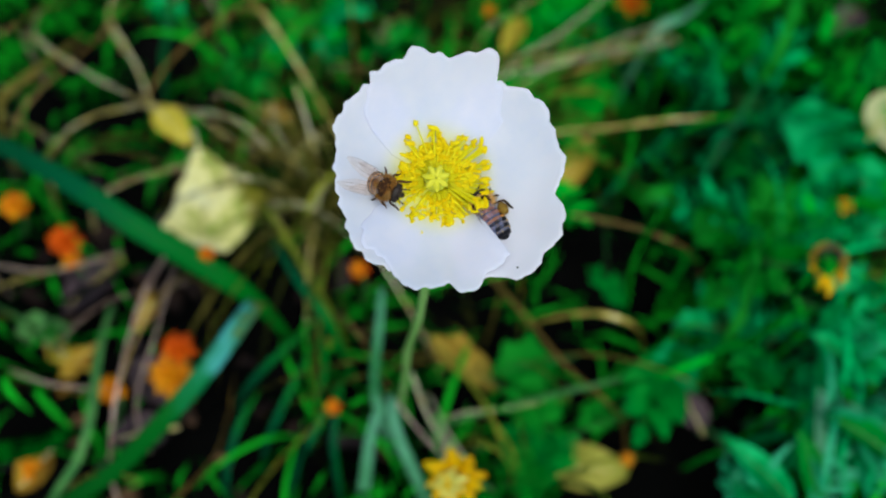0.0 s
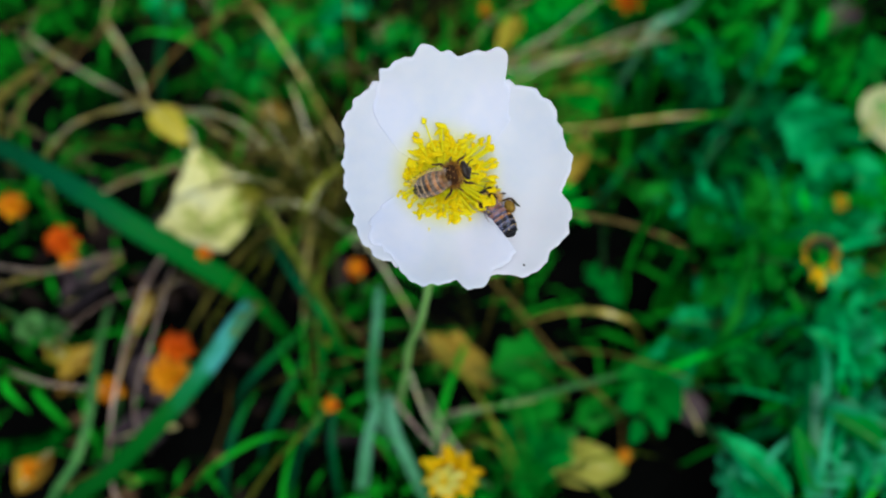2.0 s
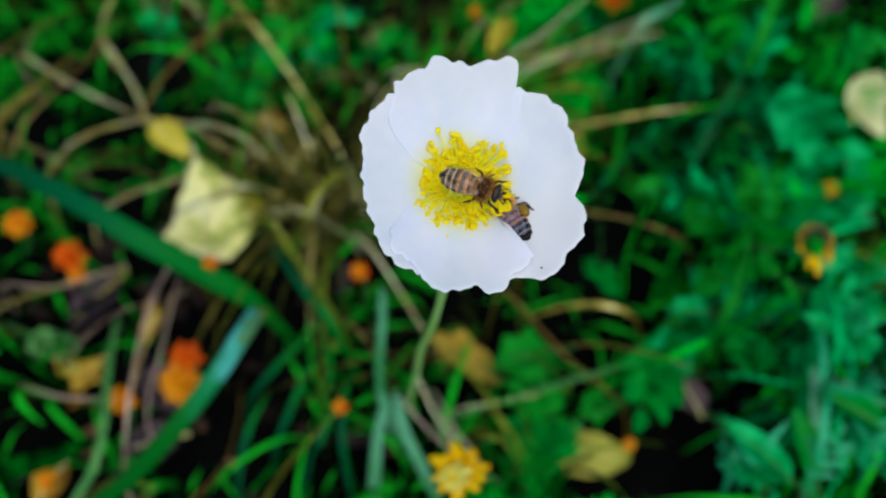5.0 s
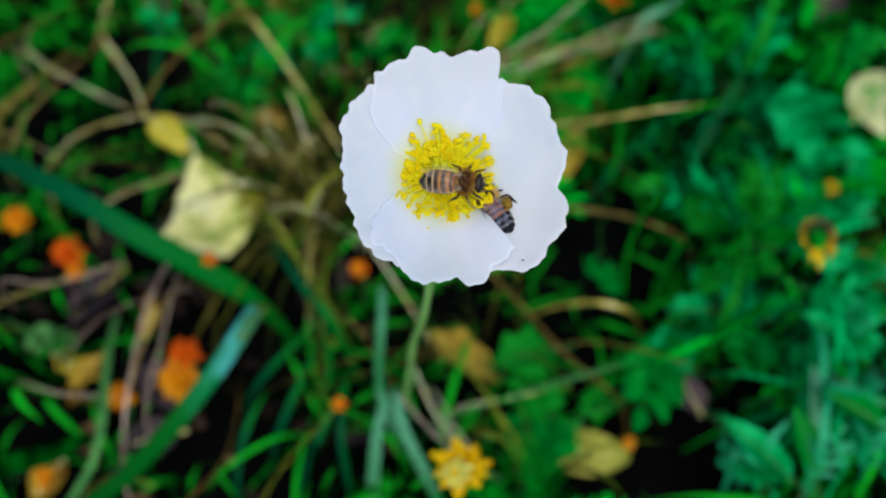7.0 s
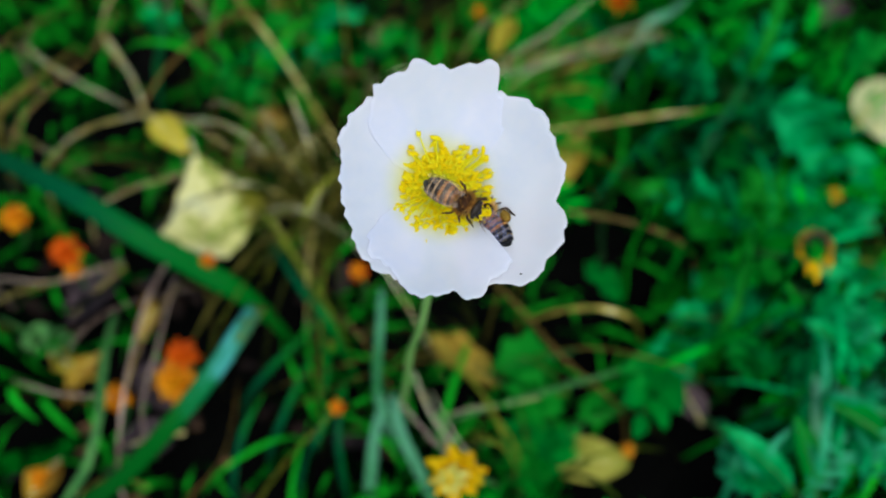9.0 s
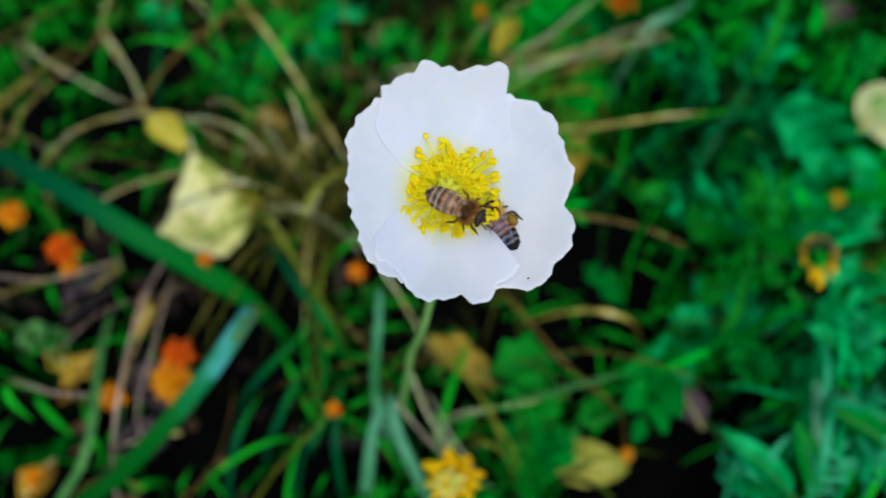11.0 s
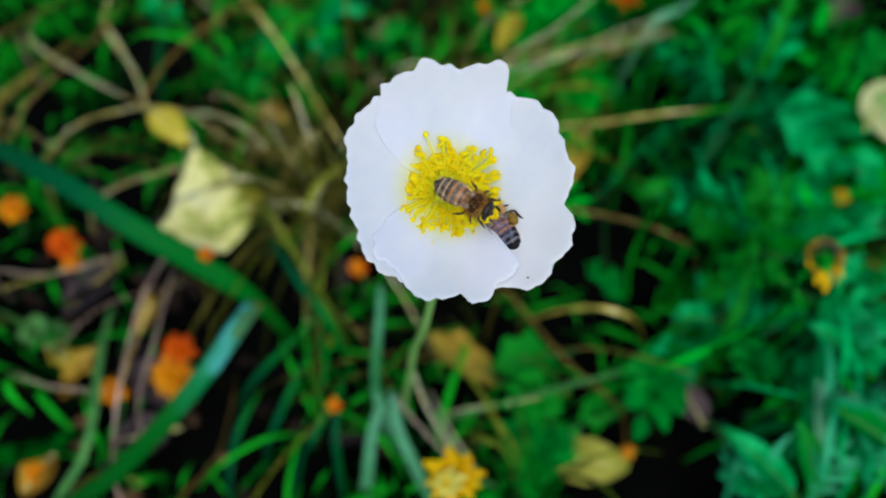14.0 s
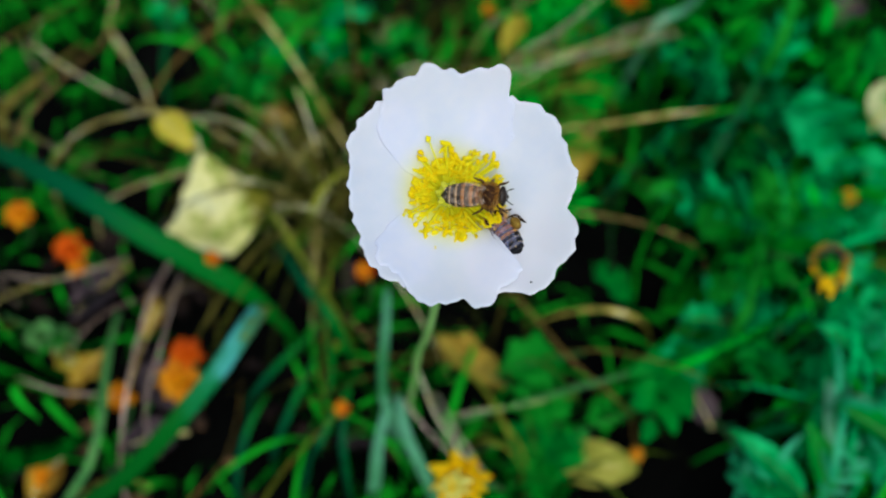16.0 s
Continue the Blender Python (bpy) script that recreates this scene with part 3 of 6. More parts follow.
# ---- bees ----
def bee(label, load, spread, rings=(0, 1, 1, 2, 2, 4), size=1.0, wing_mat=None, plump=1.0):
    """A honeybee, head to +x, feet at z = 0, in metres. load: pollen on the hind legs; spread: degrees the wings stand off."""
    base = tagged(new("honey_bee"), label, "bee", "bees on the poppy")
    mm = 0.001 * size

    def put(name, pieces, mat, parent=base, label=""):
        v, f = joined(pieces)
        return part(name, mesh(name, [Vector((p[0] * (0.86 if p[0] > 0 else 1), p[1] * plump, p[2])) * mm for p in v], f, mat), parent, label=label)

    thorax = put("thorax", [ball(2.0, 1.8, 1.7, 12, 18, (2.5, 0, 2.6))], THORAX, label="furry brown thorax")
    hairs = []
    for k in range(1700):
        d = Vector((rng.gauss(0, 1), rng.gauss(0, 1), rng.gauss(0.4, 1))).normalized()
        if d.z > 0.5 and abs(d.x) < 0.6 and rng.random() < 0.95:
            continue
        p = Vector((2.5 + 1.95 * d.x, 1.75 * d.y, 2.6 + 1.65 * d.z))
        t = (d + Vector((-0.35, 0, 0)) + 0.35 * Vector((rng.gauss(0, 1), rng.gauss(0, 1), rng.gauss(0, 1)))).normalized()
        s = t.orthogonal().normalized() * 0.045
        w = t.cross(s).normalized() * 0.045
        q = p + t * rng.uniform(0.5, 1.15)
        hairs.append(([p + s, p - s * 0.5 + w * 0.87, p - s * 0.5 - w * 0.87, q], [(0, 1, 3), (1, 2, 3), (2, 0, 3)]))
    put("fur", hairs, FUZZ, thorax, "tawny brown fur")
    head = put("head", [ball(0.95, 1.45, 1.25, 10, 16, (5.1, 0, 2.3)), ball(0.5, 0.5, 0.8, 6, 8, (5.7, 0, 1.2))], DARK)
    for s in (1, -1):
        put("eye", [ball(0.5, 0.5, 0.95, 8, 10, (5.25, 1.1 * s, 2.5))], DARK, head)
        pts = curve_points([(5.8, 0.4 * s, 2.7), (6.3, 0.8 * s, 2.9), (6.8, 1.1 * s, 2.2), (7.2, 1.2 * s, 1.5)], 8)
        put("antenna", [sweep(pts, [0.09] * 9, [0.09] * 9, 6)], DARK, head)
    # belly in overlapping rings
    xs = [1.0, -0.4, -1.9, -3.3, -4.6, -5.8, -7.0]
    rs = [0.9, 1.62, 1.86, 1.84, 1.66, 1.22, 0.3]
    belly = put("waist", [ball(0.9, 0.9, 0.9, 8, 12, (0.6, 0, 2.3))], DARK)
    for k in range(6):
        x0, x1 = xs[k], xs[k + 1] - 0.25 * (k < 5)
        prof = [(x0, rs[k] * 0.93), (x0 * 0.6 + x1 * 0.4, (rs[k] * 0.6 + rs[k + 1] * 0.4) * 1.03), (x1, rs[k + 1] * 1.04), (x1 + 0.05, rs[k + 1] * 0.9)]
        verts, faces = [], []
        for x, r in prof:
            for j in range(18):
                a = 2 * math.pi * j / 18
                drop = 0.05 * (x - 1) ** 2 * 0.35
                verts.append((x, r * math.cos(a), 2.35 - drop + 0.88 * r * math.sin(a)))
        for i in range(3):
            for j in range(18):
                a, b = i * 18 + j, i * 18 + (j + 1) % 18
                faces.append((a, b, b + 18, a + 18))
        faces.append(tuple(range(54, 72)))
        put("abdomen_ring", [(verts, faces)], RINGS[rings[k]], belly)
    down = []
    for k in range(260):
        x = rng.uniform(-5.6, 0.4)
        i = max(j for j in range(6) if xs[j] >= x)
        if (x - xs[i]) / (xs[i + 1] - xs[i]) > 0.55:
            continue
        u = (x - xs[i]) / (xs[i + 1] - xs[i])
        r, a = rs[i] * (1 - u) + rs[i + 1] * u, rng.uniform(-0.4, math.pi + 0.4)
        p = Vector((x, r * math.cos(a), 2.35 - 0.0175 * (x - 1) ** 2 + 0.88 * r * math.sin(a)))
        t = Vector((-1.0, 0.45 * math.cos(a), 0.45 * math.sin(a))).normalized()
        down.append(([p + Vector((0, 0.03, 0)), p - Vector((0, 0.03, 0.0)), p + t * rng.uniform(0.35, 0.6)], [(0, 1, 2)]))
    put("belly_hair", down, FUZZ, belly, "pale fine hair across the rings")
    # wings: fore and hind on each side, with veins
    for s in (1, -1):
        for name, length, width, off in (("fore_wing", 7.4, 2.6, 0.0), ("hind_wing", 5.4, 1.7, 5.0)):
            v, f = [], []
            for i in range(15):
                q = i / 14
                w = width * (math.sin(math.pi * min(1, q ** 0.75 * 0.96 + 0.02)) ** 0.7)
                for c in (-0.42, -0.1, 0.25, 0.58):
                    v.append((-length * q, w * c, 0.05 * math.sin(q * 9 + c * 6)))
            for i in range(14):
                for c in range(3):
                    a = i * 4 + c
                    f.append((a, a + 4, a + 5, a + 1))
            veins = []
            for c in (-0.42, -0.1, 0.25):
                pts = [Vector(v[i * 4 + int(round((c + 0.42) / 0.33))]) for i in range(0, 14)]
                veins.append(sweep(pts, [0.025] * 14, [0.02] * 14, 4))
            m = pose(1.75 * mm, 1.15 * s * mm, (4.0 - off * 0.02) * mm, 8 * s, 7, -s * (spread + off))
            wv = [Vector((p[0], p[1] * -s, p[2])) * mm for p in v]
            wing = part(name, mesh(name, wv, f, wing_mat or WING), base, m, "clear veined wing")
            for vv, vf in veins:
                part("vein", mesh("vein", [Vector((p[0], p[1] * -s, p[2])) * mm for p in vv], vf, LEG), wing)
    # legs
    for s in (1, -1):
        for k, (x, out, fx) in enumerate(((3.8, 2.1, 1.8), (2.6, 2.6, 0.2), (1.4, 2.6, -2.4))):
            if load and k == 2:
                out, fx = 3.3, -3.2
            pts = curve_points([(x, 1.1 * s, 1.6), (x + fx * 0.3, (out - 0.3) * s, 2.0), (x + fx * 0.75, out * s, 0.8), (x + fx * 1.15, (out + 0.4) * s, 0.05)], 10)
            w = [0.2, 0.22, 0.24, 0.24, 0.2, 0.2, 0.22, 0.18, 0.14, 0.12, 0.08]
            leg = put("leg", [sweep(pts, w, w, 6)], LEG)
            if load and k == 2:
                v, f = ball(1.5, 0.8, 1.05, 8, 10, (-1.1, 2.3 * s, 2.3))
                put("pollen_basket", [([Vector(p) * (1 + 0.004 * noise.noise(Vector(p) * 2.3)) for p in v], f)], POLLEN, leg, "brown lump of packed pollen")
    return base


rng.seed(3)
BEE_WALKING = bee("brown honeybee walking over the yellow stamens", False, 5, plump=1.13)
BEE_FEEDING = bee("honeybee with pollen lumps, head deep in the stamens", True, -1, (0, 0, 1, 3, 3, 4), 0.9, WING_SKY_SHEEN, 1.32)


# ---- grass, stalks and leaves round the poppy ----
def rooted(pts, name):
    """The same way, with its lower end carried on into the soil."""
    pts = [Vector(p) for p in pts]
    if pts[0].z > pts[-1].z:
        return rooted(pts[::-1], name)[::-1]
    back = (pts[0] - pts[1]) * Vector((1, 1, 0))
    return [pts[0] + back.normalized() * (0.35 * pts[0].z) - Vector((0, 0, pts[0].z + 0.006))] + pts


def strip(name, pts, width, mat, label, category, thick=0.0002, keel=0.25, tip=True, root=0.7, n=26, group=""):
    """A grass blade or flattened straw through pts; width in metres."""
    c = curve_points(rooted(pts, name), n)
    half = []
    for k in range(n + 1):
        s = k / n
        w = min(1.0, root + 2.5 * s * (1 - root)) * (min(1.0, (1 - s) * 3.2) ** 0.7 if tip else 1)
        half.append(max(0.00015, width / 2 * w))
    at = c[0].copy()
    c = [p - at for p in c]
    ob = tagged(new(name), label, category, group)
    ob.location = at
    v, f = sweep(c, half, [thick] * (n + 1), 8, (0, -0.4, 1), keel)
    part("blade", mesh("blade", v, f, mat), ob)
    v, f = sweep([p - Vector((0, 0, 0.0001)) for p in c[:-2]], [0.00035 + 0.02 * h for h in half[:-2]], [0.0005] * (n - 1), 6, (0, -0.4, 1))
    part("midrib", mesh("midrib", v, f, mat), ob)
    return ob


def stalk(pts, width, mat, label, name="dry_stalk", category="stalk", n=24, taper=0.5, knots=True):
    """A round dry stalk with joints."""
    c = curve_points(rooted(pts, name), n)
    half = [width * 0.28 * (1 - (1 - taper) * k / n) * (1.25 if knots and k % 8 == 4 else 1.0) for k in range(n + 1)]
    v, f = sweep(c, half, [h * 0.8 for h in half], 7)
    return tagged(new(name, mesh(name, v, f, mat)), label, category, "dry stalks" if name == "dry_stalk" else "")


def fallen_leaf(p, q, width, mat, label, lobes=0, bend=0.1, cup=0.15, roll=0.0, peak=0.75):
    length = (Vector(q) - Vector(p)).length
    v, f = leaf_shape(length, width, lobes, bend, 0.3, 26, cup, 0.0, peak)
    ob = tagged(new("fallen_leaf"), label, "leaf", "fallen leaves")
    ob.matrix_basis = frame_to(p, q, roll)
    part("leaf_blade", mesh("leaf_blade", v, f, mat), ob)
    pts = [Vector((length * (s / 12 * 1.08 - 0.16), 0, length * bend * (s / 12 - 1.3 * (s / 12) ** 2) + 0.0002)) for s in range(13)]
    part("midrib", mesh("midrib", *sweep(pts, [0.0006 * (1 - s / 15) for s in range(13)], [0.0005] * 13, 6), STRAW), ob)
    return ob


def bloom(p, size, mats, label, root=None, name="orange_flower", petals=11, up=(0, -0.35, 1)):
    """A small daisy-like bloom: overlapping ray petals in two rounds over a green cup, on a stalk."""
    ob = tagged(new(name), label, "flower", "small blooms in the grass")
    ob.matrix_basis = Matrix.Translation(p) @ Vector(up).to_track_quat("Z", "Y").to_matrix().to_4x4()
    shape = [mesh("ray_petal", *leaf_shape(size * 0.5, size * 0.30, 0, b, 0, 8, 0.25), m) for b, m in ((0.35, mats[0]), (0.75, mats[1 % len(mats)]))]
    for k in range(petals):
        a = 360 / petals * k + rng.uniform(-10, 10)
        part("ray_petal", shape[k % 2], ob, pose(0, 0, 0.0004 * (k % 2), 0, -12 - 22 * (k % 2) + rng.uniform(-12, 8), a))
    v, f = ball(size * 0.12, size * 0.17, size * 0.17, 6, 10)
    part("disc", mesh("disc", [(y, z, x) for x, y, z in v], f, mats[-1]), ob)
    v, f = ball(size * 0.2, size * 0.16, size * 0.16, 6, 10, (-size * 0.12, 0, 0))
    part("calyx", mesh("calyx", [(y, z, x) for x, y, z in v], f, STEM), ob)
    if root is not None:
        inv = ob.matrix_basis.inverted()
        a, b = inv @ (Vector(p) - Vector((0, 0, size * 0.2))), inv @ Vector(root)
        mid = a.lerp(b, 0.45) + Vector((size * 0.3, 0, size * 0.2))
        part("stem", mesh("stem", *sweep(curve_points([a, mid, b], 12), [0.0008] * 13, [0.0008] * 13, 6), STEM), ob)
    return ob


# broad grass blades
strip("grass_shoot", [(-0.2015, 0.2068, 0.0850), (-0.1526, 0.1784, 0.0880), (-0.1224, 0.1608, 0.0800), (-0.1015, 0.1531, 0.0660), (-0.0807, 0.1455, 0.0450)], 0.0096, BLADE_DARK, "broad dark green grass blade lying across the stalks", "grass", keel=0.55)
strip("grass_shoot", [(-0.1479, 0.0590, 0.0350), (-0.1234, 0.0713, 0.0500), (-0.1027, 0.0864, 0.0640), (-0.0866, 0.1042, 0.0720), (-0.0777, 0.1193, 0.0740), (-0.0737, 0.1339, 0.0660)], 0.0074, BLADE_SHEEN, "broad green grass blade with a painted cyan sheen and a yellowed bent tip", "grass", tip=False)
strip("grass_shoot", [(-0.1829, 0.0808, 0.0300), (-0.1616, 0.0862, 0.0350), (-0.1428, 0.0947, 0.0300)], 0.009, GRASS, "green grass blade near the soil", "grass")
strip("grass_shoot", [(-0.0243, 0.1381, 0.0700), (-0.0242, 0.1225, 0.0720), (-0.0256, 0.1088, 0.0660), (-0.0264, 0.1010, 0.0500), (-0.0235, 0.0939, 0.0400)], 0.0040, PALEBLADE, "pale green folded blade beside the poppy stem", "grass", tip=False, keel=0.5)
strip("grass_shoot", [(-0.0212, 0.1027, 0.0450), (-0.0174, 0.0867, 0.0450), (-0.0118, 0.0749, 0.0400), (-0.0053, 0.0621, 0.0300)], 0.0046, PALEBLADE, "pale blue-green blade bending to the soil", "grass", tip=False, keel=0.4)
strip("grass_shoot", [(-0.0252, 0.0992, 0.0450), (-0.0282, 0.0842, 0.0460), (-0.0295, 0.0722, 0.0420), (-0.0314, 0.0596, 0.0320)], 0.0048, PALEBLADE, "pale blue-green blade bending to the soil", "grass", tip=False, keel=0.4)
strip("grass_shoot", [(-0.0756, 0.1735, 0.0500), (-0.0590, 0.1458, 0.0600), (-0.0480, 0.1324, 0.0560), (-0.0438, 0.1268, 0.0400)], 0.0040, BLADE_DARK, "green grass blade among the dry stalks", "grass")
strip("grass_shoot", [(0.1344, 0.2810, 0.0500), (0.1502, 0.2906, 0.0600), (0.1756, 0.3151, 0.0600)], 0.0048, GRASS, "bright green grass blade in the herbs", "grass", tip=False)
strip("grass_shoot", [(0.1574, 0.2634, 0.0400), (0.1624, 0.2676, 0.0600), (0.1683, 0.2802, 0.0700), (0.1802, 0.3079, 0.0700)], 0.0055, LIME, "yellow-green blade standing in the herbs", "grass", tip=False)
strip("grass_shoot", [(-0.1531, 0.0621, 0.0300), (-0.1396, 0.0779, 0.0450), (-0.1365, 0.0964, 0.0500), (-0.1413, 0.1221, 0.0450), (-0.1477, 0.1501, 0.0300)], 0.0036, STEM, "grey-green stem leaning over the litter", "grass", tip=False, keel=0.4)
strip("grass_shoot", [(-0.1477, 0.3263, 0.0500), (-0.1437, 0.3010, 0.0500), (-0.1515, 0.2962, 0.0300)], 0.0050, BLUEGRASS, "dark blue-green blade beside the dry stalks", "grass")
strip("grass_shoot", [(-0.0241, 0.2771, 0.0500), (-0.0140, 0.2906, 0.0600), (-0.0056, 0.3193, 0.0600)], 0.0050, GRASS, "green grass blade behind the poppy", "grass")
strip("grass_shoot", [(0.0720, 0.1980, 0.0300), (0.0994, 0.1706, 0.0450), (0.1239, 0.1703, 0.0300)], 0.0050, GRASS, "dark green blade under the herbs", "grass")
strip("grass_shoot", [(-0.2239, 0.2560, 0.0400), (-0.2057, 0.2695, 0.0500), (-0.1930, 0.3071, 0.0400)], 0.0050, DARKOLIVE, "dark olive blade under the dry stalks", "grass")
strip("grass_shoot", [(0.0680, 0.1045, 0.0400), (0.0940, 0.1116, 0.0500), (0.1261, 0.1250, 0.0500), (0.1656, 0.1487, 0.0300)], 0.0030, HERB, "thin dark green trailing stem", "grass", tip=False)
strip("grass_shoot", [(-0.0032, 0.0920, 0.0350), (0.0260, 0.0981, 0.0450), (0.0618, 0.1057, 0.0500), (0.1002, 0.1192, 0.0400)], 0.0017, STEM, "thin pale green trailing stem", "grass", tip=False)
strip("grass_shoot", [(0.1610, 0.1352, 0.0500), (0.1493, 0.1108, 0.0550), (0.1435, 0.0919, 0.0500), (0.1398, 0.0796, 0.0300)], 0.0060, TEAL, "blue-green blade among lobed leaves", "grass")
strip("grass_shoot", [(0.1523, 0.0919, 0.0500), (0.1601, 0.0892, 0.0550), (0.1750, 0.0874, 0.0500)], 0.0070, TEAL, "blue-green blade among lobed leaves", "grass")

strip("grass_shoot", [(0.1475, 0.0664, 0.0300), (0.1425, 0.0787, 0.0500), (0.1447, 0.0947, 0.0550), (0.1542, 0.1152, 0.0500), (0.1690, 0.1398, 0.0400)], 0.0042, PALEBLADE, "pale grey-green stem among lobed leaves", "grass", tip=False)
strip("grass_shoot", [(0.1501, 0.0936, 0.0550), (0.1556, 0.0892, 0.0600), (0.1735, 0.0838, 0.0550)], 0.0050, PALEBLADE, "pale blue-green blade among lobed leaves", "grass")
strip("grass_shoot", [(0.1157, 0.1231, 0.0300), (0.1235, 0.1352, 0.0500), (0.1342, 0.1593, 0.0500), (0.1481, 0.1886, 0.0350)], 0.0050, LIME, "bright green blade in the herbs", "grass")
strip("grass_shoot", [(0.0825, 0.1501, 0.0300), (0.0833, 0.1620, 0.0450), (0.0948, 0.1823, 0.0500), (0.1141, 0.2075, 0.0400)], 0.0044, GRASS, "green blade in the herbs", "grass")
strip("grass_shoot", [(0.1234, 0.2144, 0.0300), (0.1364, 0.2300, 0.0500), (0.1579, 0.2620, 0.0500), (0.1772, 0.2947, 0.0400)], 0.0040, BLUEGRASS, "dark green blade in the herbs", "grass")
strip("grass_shoot", [(0.1126, 0.3020, 0.0450), (0.1273, 0.3092, 0.0500), (0.1452, 0.3263, 0.0500)], 0.0045, PALEBLADE, "pale blue-green blade behind the poppy", "grass")
strip("grass_shoot", [(-0.1012, 0.2237, 0.0450), (-0.0879, 0.2002, 0.0550), (-0.0756, 0.1821, 0.0550), (-0.0621, 0.1621, 0.0500), (-0.0487, 0.1445, 0.0300)], 0.0034, OLIVE, "olive-green blade beside a fallen yellow leaf", "grass")
strip("grass_shoot", [(-0.0618, 0.1853, 0.0500), (-0.0567, 0.1941, 0.0550), (-0.0498, 0.2034, 0.0550), (-0.0438, 0.2138, 0.0450)], 0.0030, OLIVE, "curled yellowing blade under the poppy", "grass")
strip("grass_shoot", [(0.0825, 0.2634, 0.0400), (0.0576, 0.2565, 0.0500), (0.0419, 0.2597, 0.0400)], 0.0040, OLIVE, "yellowing blade behind the poppy", "grass")

# dry stalks
stalk([(-0.1069, 0.3236, 0.0600), (-0.0813, 0.2827, 0.0620), (-0.0607, 0.2476, 0.0580), (-0.0480, 0.2266, 0.0500), (-0.0398, 0.2144, 0.0300)], 0.0031, STRAW, "thick straw-coloured dry stalk leaning behind the poppy")
stalk([(-0.1006, 0.3156, 0.0500), (-0.1203, 0.2958, 0.0550), (-0.1355, 0.2704, 0.0570), (-0.1478, 0.2492, 0.0500)], 0.0038, DULL, "thick grey-brown dry stalk")
stalk([(-0.1960, 0.2246, 0.0300), (-0.1869, 0.2288, 0.0450), (-0.1702, 0.2355, 0.0550), (-0.1425, 0.2399, 0.0600), (-0.1216, 0.2389, 0.0580), (-0.1035, 0.2300, 0.0500), (-0.0824, 0.2246, 0.0300)], 0.0015, STRAW, "thin brown dry stalk bent into an arch")
stalk([(-0.1872, 0.3261, 0.0300), (-0.1562, 0.2761, 0.0450), (-0.1446, 0.2499, 0.0450)], 0.0030, STRAW, "short pale dry stalk")
stalk([(-0.1686, 0.2029, 0.0300), (-0.1477, 0.2066, 0.0450), (-0.1195, 0.2127, 0.0500)], 0.0020, STRAW, "pale straw lying beside a fallen leaf")
stalk([(-0.2051, 0.1557, 0.0300), (-0.1672, 0.1642, 0.0400), (-0.1445, 0.1700, 0.0400)], 0.0014, STRAW, "thin pale straw near the soil")
stalk([(-0.1194, 0.1677, 0.0500), (-0.1219, 0.1406, 0.0600), (-0.1234, 0.1104, 0.0620), (-0.1251, 0.0859, 0.0550), (-0.1286, 0.0696, 0.0350)], 0.0026, PINKSTRAW, "pale pinkish dry stalk leaning over the litter")
stalk([(-0.1331, 0.1045, 0.0400), (-0.1257, 0.1250, 0.0500), (-0.1179, 0.1457, 0.0500), (-0.1172, 0.1644, 0.0300)], 0.0015, DULL, "thin brown dry stalk over the litter")
stalk([(-0.1480, 0.0685, 0.0300), (-0.1310, 0.0744, 0.0400), (-0.1178, 0.0707, 0.0350)], 0.0013, STRAW, "thin pale bent straw")
stalk([(-0.1068, 0.0621, 0.0300), (-0.0900, 0.0782, 0.0400), (-0.0861, 0.0974, 0.0400), (-0.0890, 0.1180, 0.0300)], 0.0014, DULL, "thin dark brown dry stalk")
stalk([(-0.0768, 0.0610, 0.0300), (-0.0625, 0.0768, 0.0450), (-0.0430, 0.0930, 0.0550)], 0.0013, OLIVE, "yellowish green stalk ending in a small orange bloom")
stalk([(-0.1870, 0.1193, 0.0300), (-0.1659, 0.1116, 0.0350), (-0.1505, 0.1080, 0.0300)], 0.0020, DULL, "short brown dry stalk on the litter")
stalk([(0.0166, 0.1648, 0.0400), (0.0337, 0.1328, 0.0550), (0.0482, 0.1120, 0.0550), (0.0717, 0.0978, 0.0350)], 0.0026, DULL, "brown dry stalk slanting under the herbs")
strip("dry_grass", [(0.0468, 0.2316, 0.0450), (0.0789, 0.2267, 0.0600), (0.1022, 0.2261, 0.0660), (0.1233, 0.2268, 0.0680)], 0.0019, STRAW, "flat straw-coloured dry blade", "dry grass", keel=0.3)
strip("dry_grass", [(0.0364, 0.1359, 0.0400), (0.0507, 0.1357, 0.0500), (0.0672, 0.1360, 0.0500), (0.0846, 0.1355, 0.0350)], 0.0020, STRAW, "short flat straw-coloured dry blade", "dry grass")
stalk([(-0.0216, 0.1045, 0.0400), (-0.0107, 0.0886, 0.0500), (0.0013, 0.0755, 0.0500)], 0.0018, PINKSTRAW, "pale dry stalk leaning against the poppy's foot")
stalk([(-0.0129, 0.1123, 0.0450), (-0.0064, 0.0941, 0.0500), (0.0013, 0.0809, 0.0500), (0.0103, 0.0729, 0.0300)], 0.0018, STRAW, "dry stalk leaning against the poppy's foot")
stalk([(0.0592, 0.1917, 0.0400), (0.0881, 0.1809, 0.0450), (0.1150, 0.1719, 0.0350)], 0.0012, DULL, "thin brown stalk among the herbs")
stalk([(0.0014, 0.0966, 0.0350), (0.0260, 0.0976, 0.0450), (0.0518, 0.1033, 0.0400)], 0.0013, STRAW, "thin pale straw under the herbs")
stalk([(0.0250, 0.2710, 0.0400), (0.0556, 0.2769, 0.0550), (0.0845, 0.2819, 0.0550), (0.1263, 0.3050, 0.0400)], 0.0012, STRAW, "long straw-coloured stalk behind the poppy")
stalk([(0.0289, 0.2894, 0.0350), (0.0619, 0.2763, 0.0500), (0.1010, 0.2909, 0.0500), (0.1370, 0.3252, 0.0350)], 0.0014, STRAW, "thin greenish straw behind the poppy")
